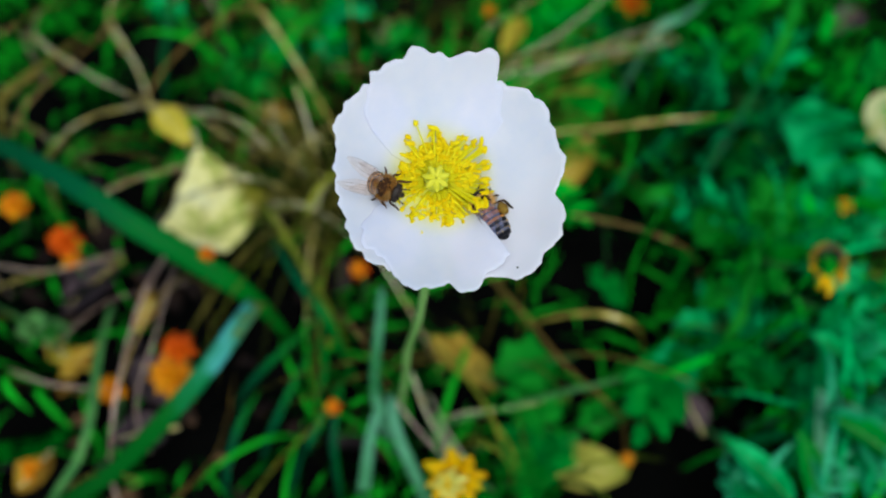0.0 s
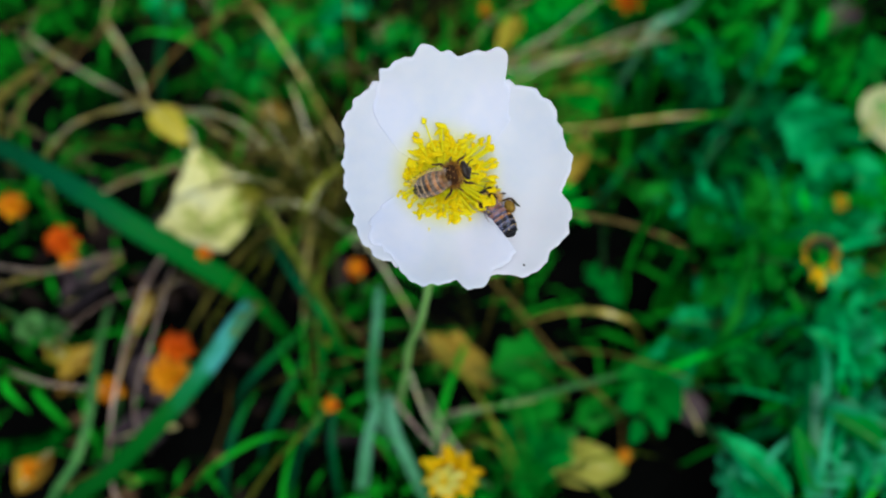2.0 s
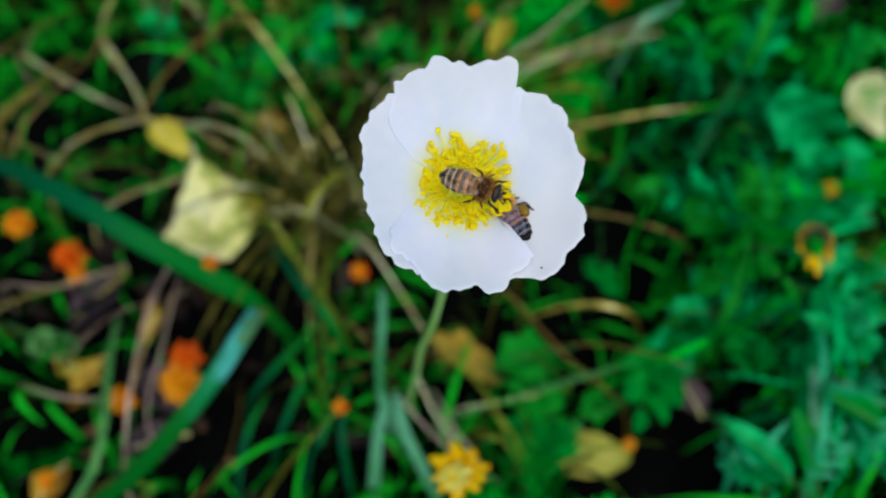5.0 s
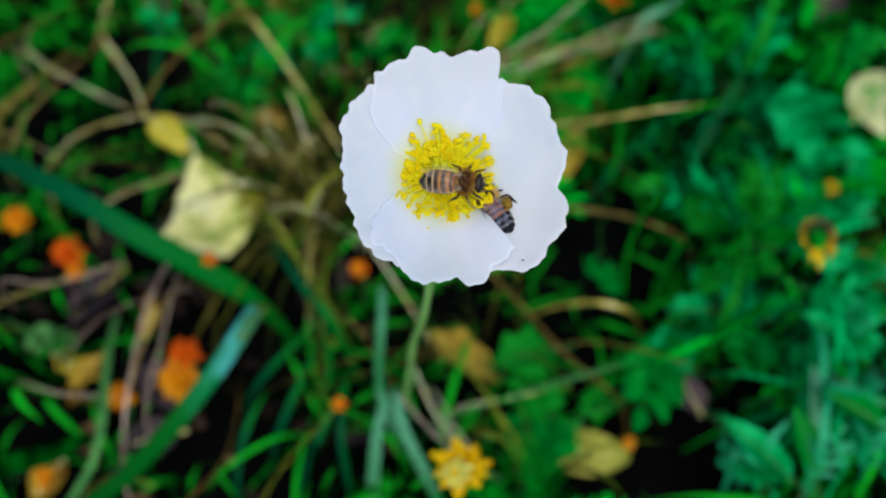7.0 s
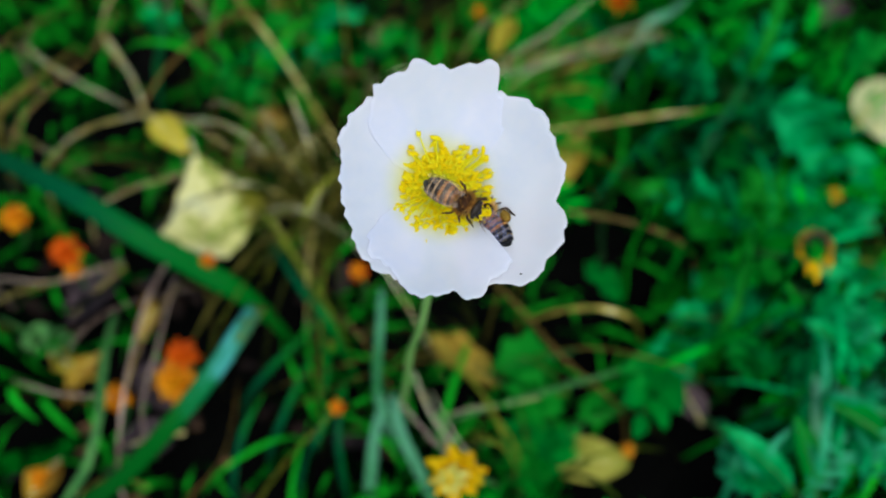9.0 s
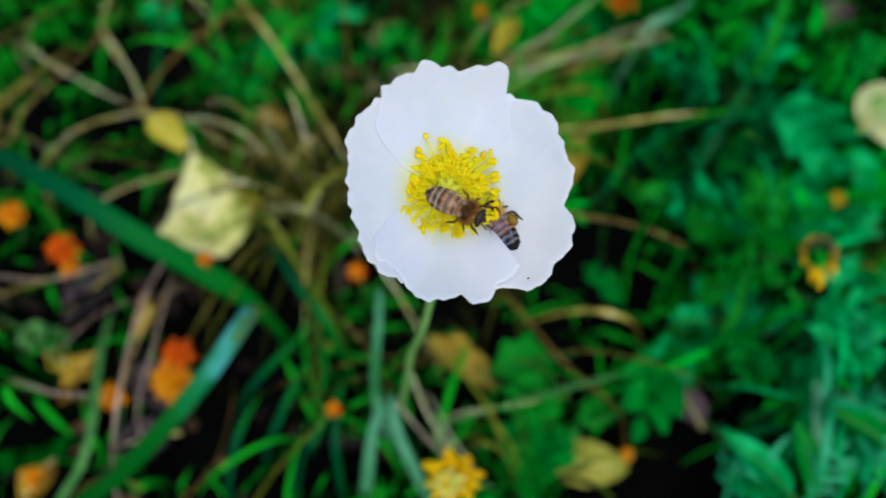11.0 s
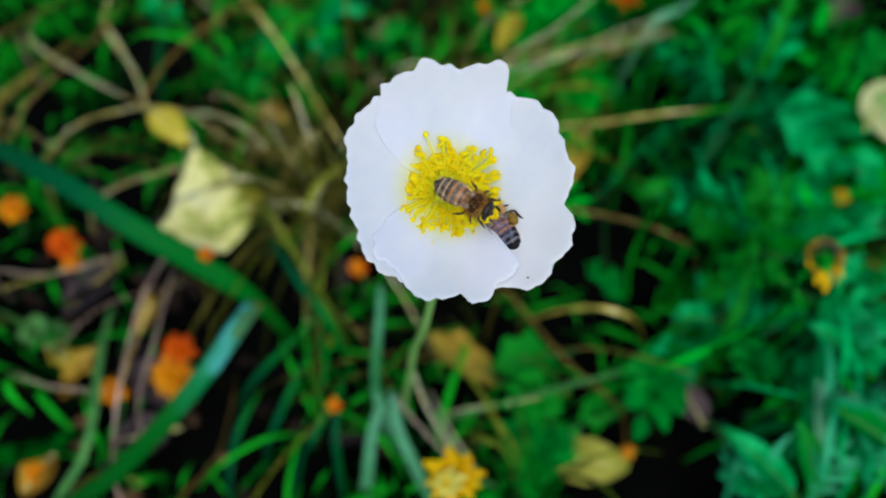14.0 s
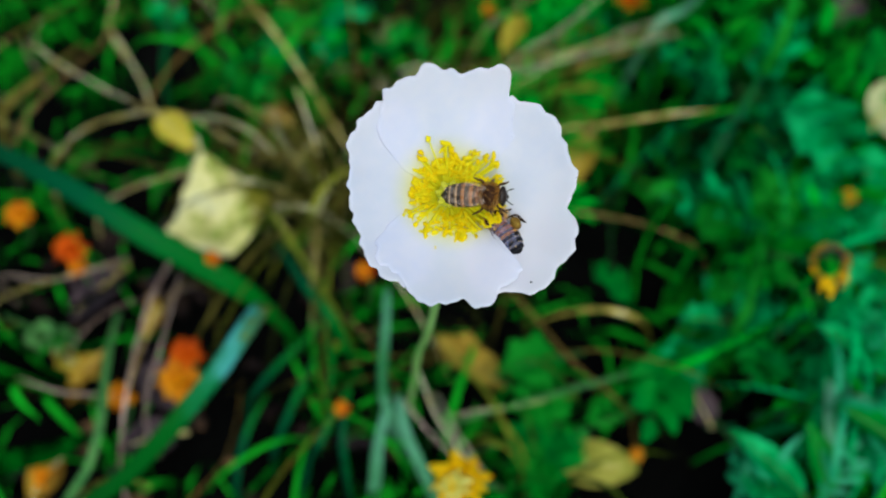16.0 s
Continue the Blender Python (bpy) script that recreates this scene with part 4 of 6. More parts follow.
stalk([(0.0332, 0.2578, 0.0400), (0.0675, 0.2740, 0.0500), (0.1096, 0.3020, 0.0450)], 0.0012, DULL, "thin brown straw behind the poppy")
stalk([(-0.0604, 0.1948, 0.0300), (-0.0483, 0.2025, 0.0450), (-0.0384, 0.2138, 0.0450)], 0.0015, DULL, "brown dry stalk bent under the poppy")
stalk([(-0.1170, 0.2495, 0.0300), (-0.0830, 0.2073, 0.0450), (-0.0618, 0.1765, 0.0450), (-0.0520, 0.1557, 0.0300)], 0.0013, DULL, "thin brown dry stalk in the grass")
stalk([(-0.0454, 0.1422, 0.0350), (-0.0338, 0.1272, 0.0450), (-0.0213, 0.1051, 0.0450)], 0.0014, DULL, "thin dry stalk beside the poppy stem")
stalk([(-0.0901, 0.2683, 0.0300), (-0.0772, 0.2271, 0.0450), (-0.0600, 0.2075, 0.0400)], 0.0014, STRAW, "thin dry stalk in the grass tuft")
stalk([(-0.2167, 0.2419, 0.0350), (-0.2053, 0.2590, 0.0450), (-0.1808, 0.3020, 0.0450), (-0.1797, 0.3442, 0.0300)], 0.0014, DULL, "thin grey dry stalk in the grass")
stalk([(0.1399, 0.0600, 0.0350), (0.1439, 0.0758, 0.0450), (0.1516, 0.1027, 0.0450)], 0.0012, PINKSTRAW, "thin pale stalk among lobed leaves")

# fallen leaves and litter
fallen_leaf((-0.1121, 0.2162, 0.0600), (-0.0934, 0.1649, 0.0520), 0.045, YELLOWLEAF, "large pale yellow fallen leaf with green patches", bend=0.03, cup=0.05, roll=4, peak=1.4)
fallen_leaf((-0.0047, 0.1345, 0.0280), (0.0230, 0.1133, 0.0220), 0.021, OCHRE, "brownish yellow fallen leaf with a reddish end", 2, roll=-15)
fallen_leaf((0.0409, 0.0842, 0.0140), (0.0783, 0.0804, 0.0120), 0.019, OLIVELEAF, "pale yellow fallen leaf with an orange edge", 0, roll=14, peak=0.95)
fallen_leaf((-0.1797, 0.1374, 0.0180), (-0.1581, 0.1247, 0.0160), 0.012, YELLOWING, "crumpled yellow fallen leaf on the soil", 2, roll=25)
fallen_leaf((-0.1559, 0.1330, 0.0220), (-0.1703, 0.1201, 0.0160), 0.011, OCHRE, "crumpled brownish yellow fallen leaf on the soil", 2, roll=-20)
fallen_leaf((-0.1613, 0.0855, 0.0250), (-0.1735, 0.0708, 0.0200), 0.016, OCHRE, "ochre fallen leaf on the soil")
fallen_leaf((-0.1331, 0.2355, 0.0620), (-0.1161, 0.2172, 0.0600), 0.014, YELLOWING, "small yellow fallen leaf caught on a stalk")
fallen_leaf((0.0406, 0.2966, 0.0600), (0.0301, 0.2781, 0.0550), 0.011, YELLOWING, "small yellow fallen leaf behind the poppy")
fallen_leaf((0.0723, 0.2383, 0.0350), (0.0551, 0.2078, 0.0300), 0.015, OCHRE, "dull brownish fallen leaf in the herbs")
fallen_leaf((-0.1532, 0.1730, 0.0250), (-0.1753, 0.1520, 0.0200), 0.020, MAUVE, "greyish mauve dead leaf on the soil")
fallen_leaf((-0.1355, 0.1549, 0.0200), (-0.1414, 0.1429, 0.0150), 0.008, OCHRE, "curled ochre dead leaf")
fallen_leaf((-0.1113, 0.1114, 0.0200), (-0.1412, 0.1291, 0.0150), 0.022, MAUVE, "dark mauve dead leaf on the soil")
fallen_leaf((-0.1178, 0.0980, 0.0150), (-0.1457, 0.0945, 0.0100), 0.018, MAUVE, "dark mauve dead leaf on the soil")
fallen_leaf((0.1093, 0.0965, 0.0200), (0.1036, 0.1140, 0.0200), 0.013, MAUVE, "dark slate-coloured dead leaf under the herbs")
fallen_leaf((0.1986, 0.2237, 0.0600), (0.2206, 0.2494, 0.0600), 0.020, CREAM, "pale cream-yellow leaf at the edge of the herbs")
fallen_leaf((0.2040, 0.2345, 0.0550), (0.2165, 0.2183, 0.0500), 0.016, CREAM, "pale cream-yellow leaf at the edge of the herbs")
fallen_leaf((-0.0927, 0.2645, 0.0300), (-0.0770, 0.2551, 0.0300), 0.011, OCHRE, "small brown fallen leaf in the grass")
fallen_leaf((0.2439, 0.3459, 0.0200), (0.2195, 0.3276, 0.0200), 0.018, MAUVE, "dark mauve dead leaf on the soil")

# broad living leaves
def broad_leaf(p, q, width, mat, label, lobes=2, bend=0.2, roll=0.0):
    length = (Vector(q) - Vector(p)).length
    ob = tagged(new("lobed_leaf"), label, "leaf", "lobed leaves")
    ob.matrix_basis = frame_to(p, q, roll)
    v, f = leaf_shape(length, width, lobes, bend, 0.4, 44, 0.22)
    if lobes > 2:
        v, f = feather_leaf(lobes + 1, int(p[0] * 9000), 0.62)
        v = [Vector(w) * length for w in v]
    part("leaf_blade", mesh("leaf_blade", v, f, mat), ob)
    pts = [Vector((length * s / 12 - 0.012 * (s == 0), 0, length * bend * (s / 12 - 1.3 * (s / 12) ** 2) - 0.0002)) for s in range(13)]
    part("midrib", mesh("midrib", *sweep(pts, [0.0007 * (1 - s / 15) for s in range(13)], [0.0006] * 13, 6), STEM), ob)
    inv = ob.matrix_basis.inverted()
    foot = Vector(p) + (Vector(p) - Vector(q)) * Vector((0.25, 0.25, 0)) - Vector((0, 0, p[2] + 0.006))
    way = curve_points([inv @ Vector(p), inv @ (Vector(p).lerp(foot, 0.4) + Vector((0, 0, 0.008))), inv @ foot], 10)
    part("leaf_stalk", mesh("leaf_stalk", *sweep(way, [0.0008] * 11, [0.0008] * 11, 6), HERB), ob)
    return ob


broad_leaf((0.0457, 0.1211, 0.0350), (0.0201, 0.1142, 0.0400), 0.028, LIME, "bright green rounded leaf in the herbs", 2)
broad_leaf((0.1589, 0.2517, 0.0450), (0.1932, 0.2002, 0.0550), 0.042, BRIGHTTEAL, "large blue-green lobed leaf", 4)
broad_leaf((0.2168, 0.2742, 0.0300), (0.2457, 0.2996, 0.0350), 0.018, MIDGREEN, "blue-green lobed leaf among the herbs", 3)
broad_leaf((0.0970, 0.1293, 0.0400), (0.0776, 0.0897, 0.0500), 0.026, MIDGREEN, "green lobed leaf with a toothed margin", 4)
broad_leaf((0.1634, 0.1352, 0.0500), (0.1830, 0.1229, 0.0550), 0.030, BRIGHTTEAL, "blue-green lobed leaf among the herbs", 3)
broad_leaf((0.1090, 0.0801, 0.0450), (0.1195, 0.0561, 0.0500), 0.028, BRIGHTTEAL, "blue-green lobed leaf near the soil", 3)
broad_leaf((0.1582, 0.0890, 0.0450), (0.1633, 0.0621, 0.0500), 0.030, BRIGHTTEAL, "blue-green lobed leaf among the herbs", 3)
broad_leaf((0.1502, 0.1620, 0.0450), (0.1795, 0.1510, 0.0500), 0.026, BRIGHTTEAL, "blue-green lobed leaf behind the seed head", 3)
broad_leaf((-0.1892, 0.1445, 0.0300), (-0.1664, 0.1336, 0.0300), 0.018, STEM, "dark green leaf at the edge of the litter", 3)
broad_leaf((-0.0957, 0.2061, 0.0350), (-0.0798, 0.2174, 0.0400), 0.018, HERB, "green leaf beside a fallen yellow leaf", 2)
broad_leaf((-0.0692, 0.3199, 0.0400), (-0.0425, 0.2898, 0.0450), 0.022, HERB, "green lobed leaf behind the stalks", 3)
broad_leaf((0.0710, 0.3331, 0.0400), (0.0840, 0.3071, 0.0400), 0.018, LIME, "bright green leaf behind the poppy", 2)

for p, q, mat in (((-0.0676, 0.3082, 0.0450), (-0.0404, 0.3156, 0.0500), BRIGHTTEAL), ((-0.0436, 0.3030, 0.0400), (-0.0657, 0.2858, 0.0450), BRIGHTTEAL), ((-0.1149, 0.2927, 0.0400), (-0.0899, 0.2665, 0.0450), MIDGREEN), ((-0.1373, 0.3103, 0.0450), (-0.1583, 0.3253, 0.0450), BRIGHTTEAL), ((-0.0921, 0.3030, 0.0400), (-0.0811, 0.3232, 0.0450), LIME), ((-0.0289, 0.3156, 0.0400), (-0.0130, 0.2898, 0.0450), MIDGREEN)):
    broad_leaf(p, q, 0.022, mat, "blue-green lobed leaf at the far side of the grass" if mat is BRIGHTTEAL else "green lobed leaf at the far side of the grass", 3)
for p, q, mat in (((0.0507, 0.1087, 0.0350), (0.0260, 0.0981, 0.0450), LIME), ((0.0249, 0.1087, 0.0350), (0.0440, 0.0905, 0.0400), LIME), ((0.0197, 0.0865, 0.0300), (0.0394, 0.0882, 0.0400), MIDGREEN), ((0.0471, 0.0842, 0.0300), (0.0233, 0.0696, 0.0350), LIME), ((0.0325, 0.0685, 0.0300), (0.0512, 0.0874, 0.0350), MIDGREEN)):
    broad_leaf(p, q, 0.020, mat, "bright green lobed leaf near the poppy's foot", 3)
broad_leaf((0.1018, 0.1293, 0.0400), (0.0895, 0.1027, 0.0450), 0.020, BRIGHTTEAL, "green lobed leaf among the herbs", 3)
broad_leaf((0.1371, 0.1268, 0.0400), (0.1193, 0.1051, 0.0450), 0.022, MIDGREEN, "mid-green lobed leaf among the herbs", 3)
broad_leaf((0.1147, 0.1345, 0.0400), (0.0964, 0.1336, 0.0450), 0.016, BRIGHTTEAL, "small blue-green leaf among the herbs", 2)
broad_leaf((0.1582, 0.2011, 0.0400), (0.1407, 0.1765, 0.0450), 0.020, LIME, "bright green leaf among the herbs", 3)
broad_leaf((0.1099, 0.1979, 0.0400), (0.0929, 0.1977, 0.0450), 0.016, LIME, "small bright green leaf among the herbs", 2)
broad_leaf((0.1495, 0.1482, 0.0450), (0.1347, 0.1592, 0.0450), 0.020, LIME, "bright green leaf among the herbs", 3)

for p, q, mat in (((0.1276, 0.0601, 0.0500), (0.1021, 0.0804, 0.0650), BRIGHTTEAL), ((0.1371, 0.0611, 0.0500), (0.1303, 0.0819, 0.0650), MIDGREEN), ((0.1180, 0.0601, 0.0450), (0.1111, 0.0760, 0.0600), BRIGHTTEAL), ((0.1660, 0.0763, 0.0550), (0.1410, 0.0866, 0.0700), MIDGREEN), ((0.1660, 0.1104, 0.0500), (0.1443, 0.1209, 0.0650), BRIGHTTEAL)):
    broad_leaf(p, q, 0.011, mat, "pointed blue-green leaf among the herbs", 0)

# feathery leaves and pale shoots on the herbs' side
def feather_shoot(p, q, mat, label, pairs=5, slim=0.34, seed=1, roll=0.0):
    length = (Vector(q) - Vector(p)).length
    ob = tagged(new("feathery_leaf"), label, "leaf", "feathery leaves")
    ob.matrix_basis = frame_to(p, q, roll)
    v, f = feather_leaf(pairs, seed, slim)
    part("leaf_blade", mesh("leaf_blade", [Vector(w) * length for w in v], f, mat), ob)
    inv = ob.matrix_basis.inverted()
    foot = Vector(p) + (Vector(p) - Vector(q)) * Vector((0.2, 0.2, 0)) - Vector((0, 0, p[2] + 0.006))
    way = curve_points([inv @ Vector(p), inv @ (Vector(p).lerp(foot, 0.4) + Vector((0, 0, 0.006))), inv @ foot], 10)
    part("leaf_stalk", mesh("leaf_stalk", *sweep(way, [0.0008] * 11, [0.0008] * 11, 6), HERB), ob)
    return ob


FAR_SHOOTS = (
    ((0.1725, 0.1620, 0.0450), (0.1931, 0.1821, 0.0550), BRIGHTTEAL), ((0.1527, 0.1735, 0.0450), (0.1772, 0.1793, 0.0500), BRIGHTTEAL), ((0.1328, 0.1794, 0.0400), (0.1595, 0.2041, 0.0450), LIME),
    ((0.1681, 0.1352, 0.0500), (0.1929, 0.1484, 0.0550), BRIGHTTEAL), ((0.1475, 0.1275, 0.0500), (0.1755, 0.1367, 0.0550), BRIGHTTEAL), ((0.1530, 0.1033, 0.0500), (0.1748, 0.1180, 0.0550), BRIGHTTEAL),
    ((0.1186, 0.1045, 0.0400), (0.1396, 0.1147, 0.0450), MIDGREEN), ((0.1482, 0.0673, 0.0450), (0.1731, 0.0809, 0.0500), BRIGHTTEAL), ((0.1188, 0.0591, 0.0450), (0.1168, 0.0787, 0.0500), BRIGHTTEAL),
    ((0.1334, 0.0684, 0.0400), (0.1471, 0.0890, 0.0450), BRIGHTTEAL), ((0.1083, 0.1398, 0.0400), (0.1263, 0.1536, 0.0450), LIME), ((0.1301, 0.2075, 0.0400), (0.1593, 0.2271, 0.0450), MIDGREEN),
    ((0.0501, 0.0935, 0.0300), (0.0733, 0.1014, 0.0350), LIME), ((0.0265, 0.0842, 0.0300), (0.0341, 0.0653, 0.0350), LIME),
)
NEAR_SHOOTS = (
    ((0.1108, 0.1706, 0.0400), (0.1283, 0.1915, 0.0450), LIME), ((-0.1066, 0.3046, 0.0300), (-0.0830, 0.3252, 0.0350), MIDGREEN), ((-0.0738, 0.2840, 0.0300), (-0.0941, 0.3122, 0.0350), BRIGHTTEAL),
    ((-0.0453, 0.3174, 0.0300), (-0.0651, 0.3386, 0.0350), MIDGREEN), ((-0.0195, 0.2921, 0.0300), (-0.0384, 0.3122, 0.0350), MIDGREEN), ((-0.0990, 0.2683, 0.0300), (-0.1159, 0.2915, 0.0350), MIDGREEN),
    ((0.0818, 0.1445, 0.0300), (0.0679, 0.1646, 0.0350), MIDGREEN), ((0.1308, 0.0561, 0.0500), (0.1484, 0.0745, 0.0580), PALETEAL), ((0.1539, 0.0581, 0.0500), (0.1626, 0.0808, 0.0580), PALETEAL),
    ((0.1484, 0.0852, 0.0500), (0.1702, 0.0960, 0.0580), PALETEAL), ((0.1587, 0.1080, 0.0500), (0.1723, 0.1265, 0.0580), PALETEAL), ((0.1100, 0.0571, 0.0450), (0.1069, 0.0750, 0.0520), PALETEAL),
    ((0.1337, 0.0981, 0.0450), (0.1537, 0.1096, 0.0520), BRIGHTTEAL),
)
for k, (p, q, mat) in enumerate(FAR_SHOOTS + NEAR_SHOOTS):
    feather_shoot(p, q, mat, ("blue-green feathery leaf among the herbs" if mat in (BRIGHTTEAL, PALETEAL) else "bright green feathery leaf among the herbs"), 4 + k % 3, 0.20 if mat is PALETEAL else 0.30 + 0.05 * (k % 3), 40 + k, (k * 37) % 50 - 25)
for p, m, q in (((0.1554, 0.0611, 0.0350), (0.1484, 0.0774, 0.0550), (0.1664, 0.1033, 0.0500)), ((0.1449, 0.1192, 0.0400), (0.1580, 0.1229, 0.0550), (0.1823, 0.1275, 0.0500)),
                ((0.1564, 0.0997, 0.0400), (0.1572, 0.1112, 0.0600), (0.1642, 0.1380, 0.0550)), ((0.1653, 0.1648, 0.0400), (0.1760, 0.1648, 0.0550), (0.1972, 0.1706, 0.0500))):
    strip("grass_shoot", [p, m, q], 0.0026, TEAL, "blue-green blade among the herbs", "grass")
# thin bright straws
for p, m, q in (((0.0086, 0.2611, 0.0550), (0.0385, 0.2575, 0.0750), (0.0775, 0.2862, 0.0650)), ((0.0154, 0.2538, 0.0550), (0.0566, 0.2525, 0.0750), (0.1176, 0.2828, 0.0600)), ((0.0326, 0.2686, 0.0550), (0.0554, 0.2713, 0.0750), (0.0856, 0.3094, 0.0650)),
                ((0.0197, 0.2979, 0.0450), (0.0365, 0.3026, 0.0600), (0.0621, 0.3250, 0.0550)), ((0.0318, 0.2503, 0.0550), (0.0678, 0.2603, 0.0750), (0.1137, 0.2946, 0.0600)), ((-0.0748, 0.2041, 0.0450), (-0.0608, 0.2149, 0.0650), (-0.0493, 0.2345, 0.0550)),
                ((-0.1244, 0.2421, 0.0500), (-0.0925, 0.2222, 0.0700), (-0.0735, 0.2097, 0.0550)), ((-0.0605, 0.1620, 0.0450), (-0.0676, 0.1700, 0.0650), (-0.0875, 0.1971, 0.0550)),
                ((-0.1829, 0.2134, 0.0500), (-0.1610, 0.2222, 0.0700), (-0.1399, 0.2353, 0.0650)), ((-0.2227, 0.3020, 0.0450), (-0.1840, 0.2676, 0.0600), (-0.1456, 0.2467, 0.0550)), ((-0.0057, 0.1080, 0.0300), (0.0013, 0.0874, 0.0500), (0.0124, 0.0739, 0.0350))):
    stalk([p, m, q], 0.0014, STRAW, "thin pale straw arching through the grass")

# straws fanning out behind the poppy
for pts, mat in (([(0.0235, 0.2566, 0.0600), (0.0589, 0.2546, 0.0780), (0.1142, 0.2886, 0.0600)], STRAW), ([(0.0331, 0.2485, 0.0550), (0.0681, 0.2544, 0.0700), (0.1162, 0.2839, 0.0550)], STRAW)):
    strip("dry_grass", pts, 0.0009, mat, "long pale straw fanning out behind the poppy", "dry grass", keel=0.3)
# pale slender shoots on the herbs' side
for pts in ([(0.1392, 0.0611, 0.0450), (0.1377, 0.0773, 0.0700), (0.1520, 0.0998, 0.0600)], [(0.1696, 0.0852, 0.0500), (0.1464, 0.0877, 0.0700), (0.1388, 0.0898, 0.0600)], [(0.1538, 0.1250, 0.0500), (0.1430, 0.0984, 0.0700), (0.1432, 0.0859, 0.0550)], [(0.1088, 0.0642, 0.0400), (0.1087, 0.0760, 0.0600), (0.1062, 0.0852, 0.0500)], [(0.1212, 0.0621, 0.0400), (0.1202, 0.0719, 0.0600), (0.1352, 0.0838, 0.0550)], [(0.1132, 0.0882, 0.0400), (0.1091, 0.0679, 0.0600), (0.1239, 0.0621, 0.0500)]):
    strip("grass_shoot", pts, 0.0030, PALETEAL, "pale blue-green slender shoot among the herbs", "grass")
# long thin blades of the big tuft, leaning every way from one crown
rng.seed(91)
for k in range(20):
    crown = Vector((-0.0551, 0.2028, 0.0120)) + Vector((rng.uniform(-0.012, 0.012), rng.uniform(-0.012, 0.012), 0))
    turn, far = radians(rng.uniform(95, 200)), rng.uniform(0.03, 0.065)
    way = Vector((math.cos(turn), math.sin(turn), 0))
    top = rng.uniform(0.03, 0.06)
    mat = (OLIVE, DARKOLIVE, DARKOLIVE, STRAW, DARKOLIVE)[k % 5]
    strip("dry_grass" if mat is STRAW else "grass_shoot", [crown, crown + way * far * 0.35 + Vector((0, 0, top * 0.7)), crown + way * far * 0.75 + Vector((0, 0, top)), crown + way * far * 1.2 + Vector((0, 0, top * rng.uniform(0.5, 0.9)))],
          rng.uniform(0.0008, 0.0014), mat, "thin dry straw leaning out of the big tuft" if mat is STRAW else "thin olive-green blade leaning out of the big tuft", "grass")
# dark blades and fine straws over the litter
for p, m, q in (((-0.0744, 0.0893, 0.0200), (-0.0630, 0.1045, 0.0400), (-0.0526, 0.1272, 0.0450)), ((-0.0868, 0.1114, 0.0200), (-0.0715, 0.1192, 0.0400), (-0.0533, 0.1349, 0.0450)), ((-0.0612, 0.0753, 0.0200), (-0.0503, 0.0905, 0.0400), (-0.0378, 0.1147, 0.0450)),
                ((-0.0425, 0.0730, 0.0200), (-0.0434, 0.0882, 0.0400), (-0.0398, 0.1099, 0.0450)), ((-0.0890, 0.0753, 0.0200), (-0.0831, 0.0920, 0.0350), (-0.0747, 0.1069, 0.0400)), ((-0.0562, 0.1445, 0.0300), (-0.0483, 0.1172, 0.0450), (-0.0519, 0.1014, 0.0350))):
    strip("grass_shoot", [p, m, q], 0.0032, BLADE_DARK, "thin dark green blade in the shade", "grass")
for p, m, q in (((-0.1658, 0.1310, 0.0300), (-0.1409, 0.1417, 0.0500), (-0.1111, 0.1536, 0.0450)), ((-0.2030, 0.1661, 0.0350), (-0.1683, 0.1565, 0.0500), (-0.1412, 0.1692, 0.0450)), ((-0.1870, 0.1193, 0.0300), (-0.1580, 0.1075, 0.0450), (-0.1370, 0.1069, 0.0400)), ((-0.1282, 0.1031, 0.0300), (-0.1180, 0.1275, 0.0500), (-0.1175, 0.1620, 0.0450))):
    stalk([p, m, q], 0.0014, PINKSTRAW, "thin pale pinkish straw over the litter")

# small orange blooms
bloom((-0.1893, 0.1865, 0.0550), 0.0135, [ORANGE, ORANGE], "small round orange bloom in the grass", (-0.2170, 0.2034, 0.0000))
bloom((-0.1651, 0.1712, 0.0500), 0.0155, [REDORANGE, REDORANGE], "red-orange bloom in the grass", (-0.1788, 0.1771, 0.0000))
bloom((-0.1626, 0.1643, 0.0450), 0.0090, [ORANGE, ORANGE], "orange bloom in the grass", (-0.1773, 0.1708, 0.0000))
bloom((-0.0901, 0.1450, 0.0850), 0.0065, [REDORANGE, ORANGE], "small red-orange bloom under a grass blade", (-0.1168, 0.1771, 0.0000))
bloom((-0.1087, 0.1226, 0.0450), 0.0150, [REDORANGE, REDORANGE], "red-orange bloom over the litter", (-0.1187, 0.1211, 0.0000))
bloom((-0.1106, 0.1125, 0.0420), 0.0190, [ORANGE, ORANGE, GOLD], "large orange bloom over the litter", (-0.1173, 0.1130, 0.0000))
bloom((-0.1370, 0.1087, 0.0350), 0.0130, [ORANGE, ORANGE], "orange bloom by a dry stalk", (-0.1485, 0.1077, 0.0000))
bloom((-0.0416, 0.0938, 0.0580), 0.0072, [REDORANGE, ORANGE], "small red-orange bloom at a stalk's end", None, petals=7)
bloom((-0.0359, 0.1571, 0.0500), 0.0095, [REDORANGE, ORANGE], "red-orange bloom behind the poppy", (-0.0400, 0.1646, 0.0000))
bloom((0.1777, 0.1862, 0.0550), 0.0075, [GOLD, ORANGE], "small golden bloom in the herbs", (0.2060, 0.2034, 0.0000))
bloom((0.1009, 0.3185, 0.0500), 0.0175, [ORANGE, REDORANGE], "orange bloom behind the poppy", (0.1152, 0.3481, 0.0000))
bloom((0.0256, 0.3180, 0.0450), 0.0090, [REDORANGE, ORANGE], "dull orange bloom behind the poppy", (0.0294, 0.3387, 0.0000))
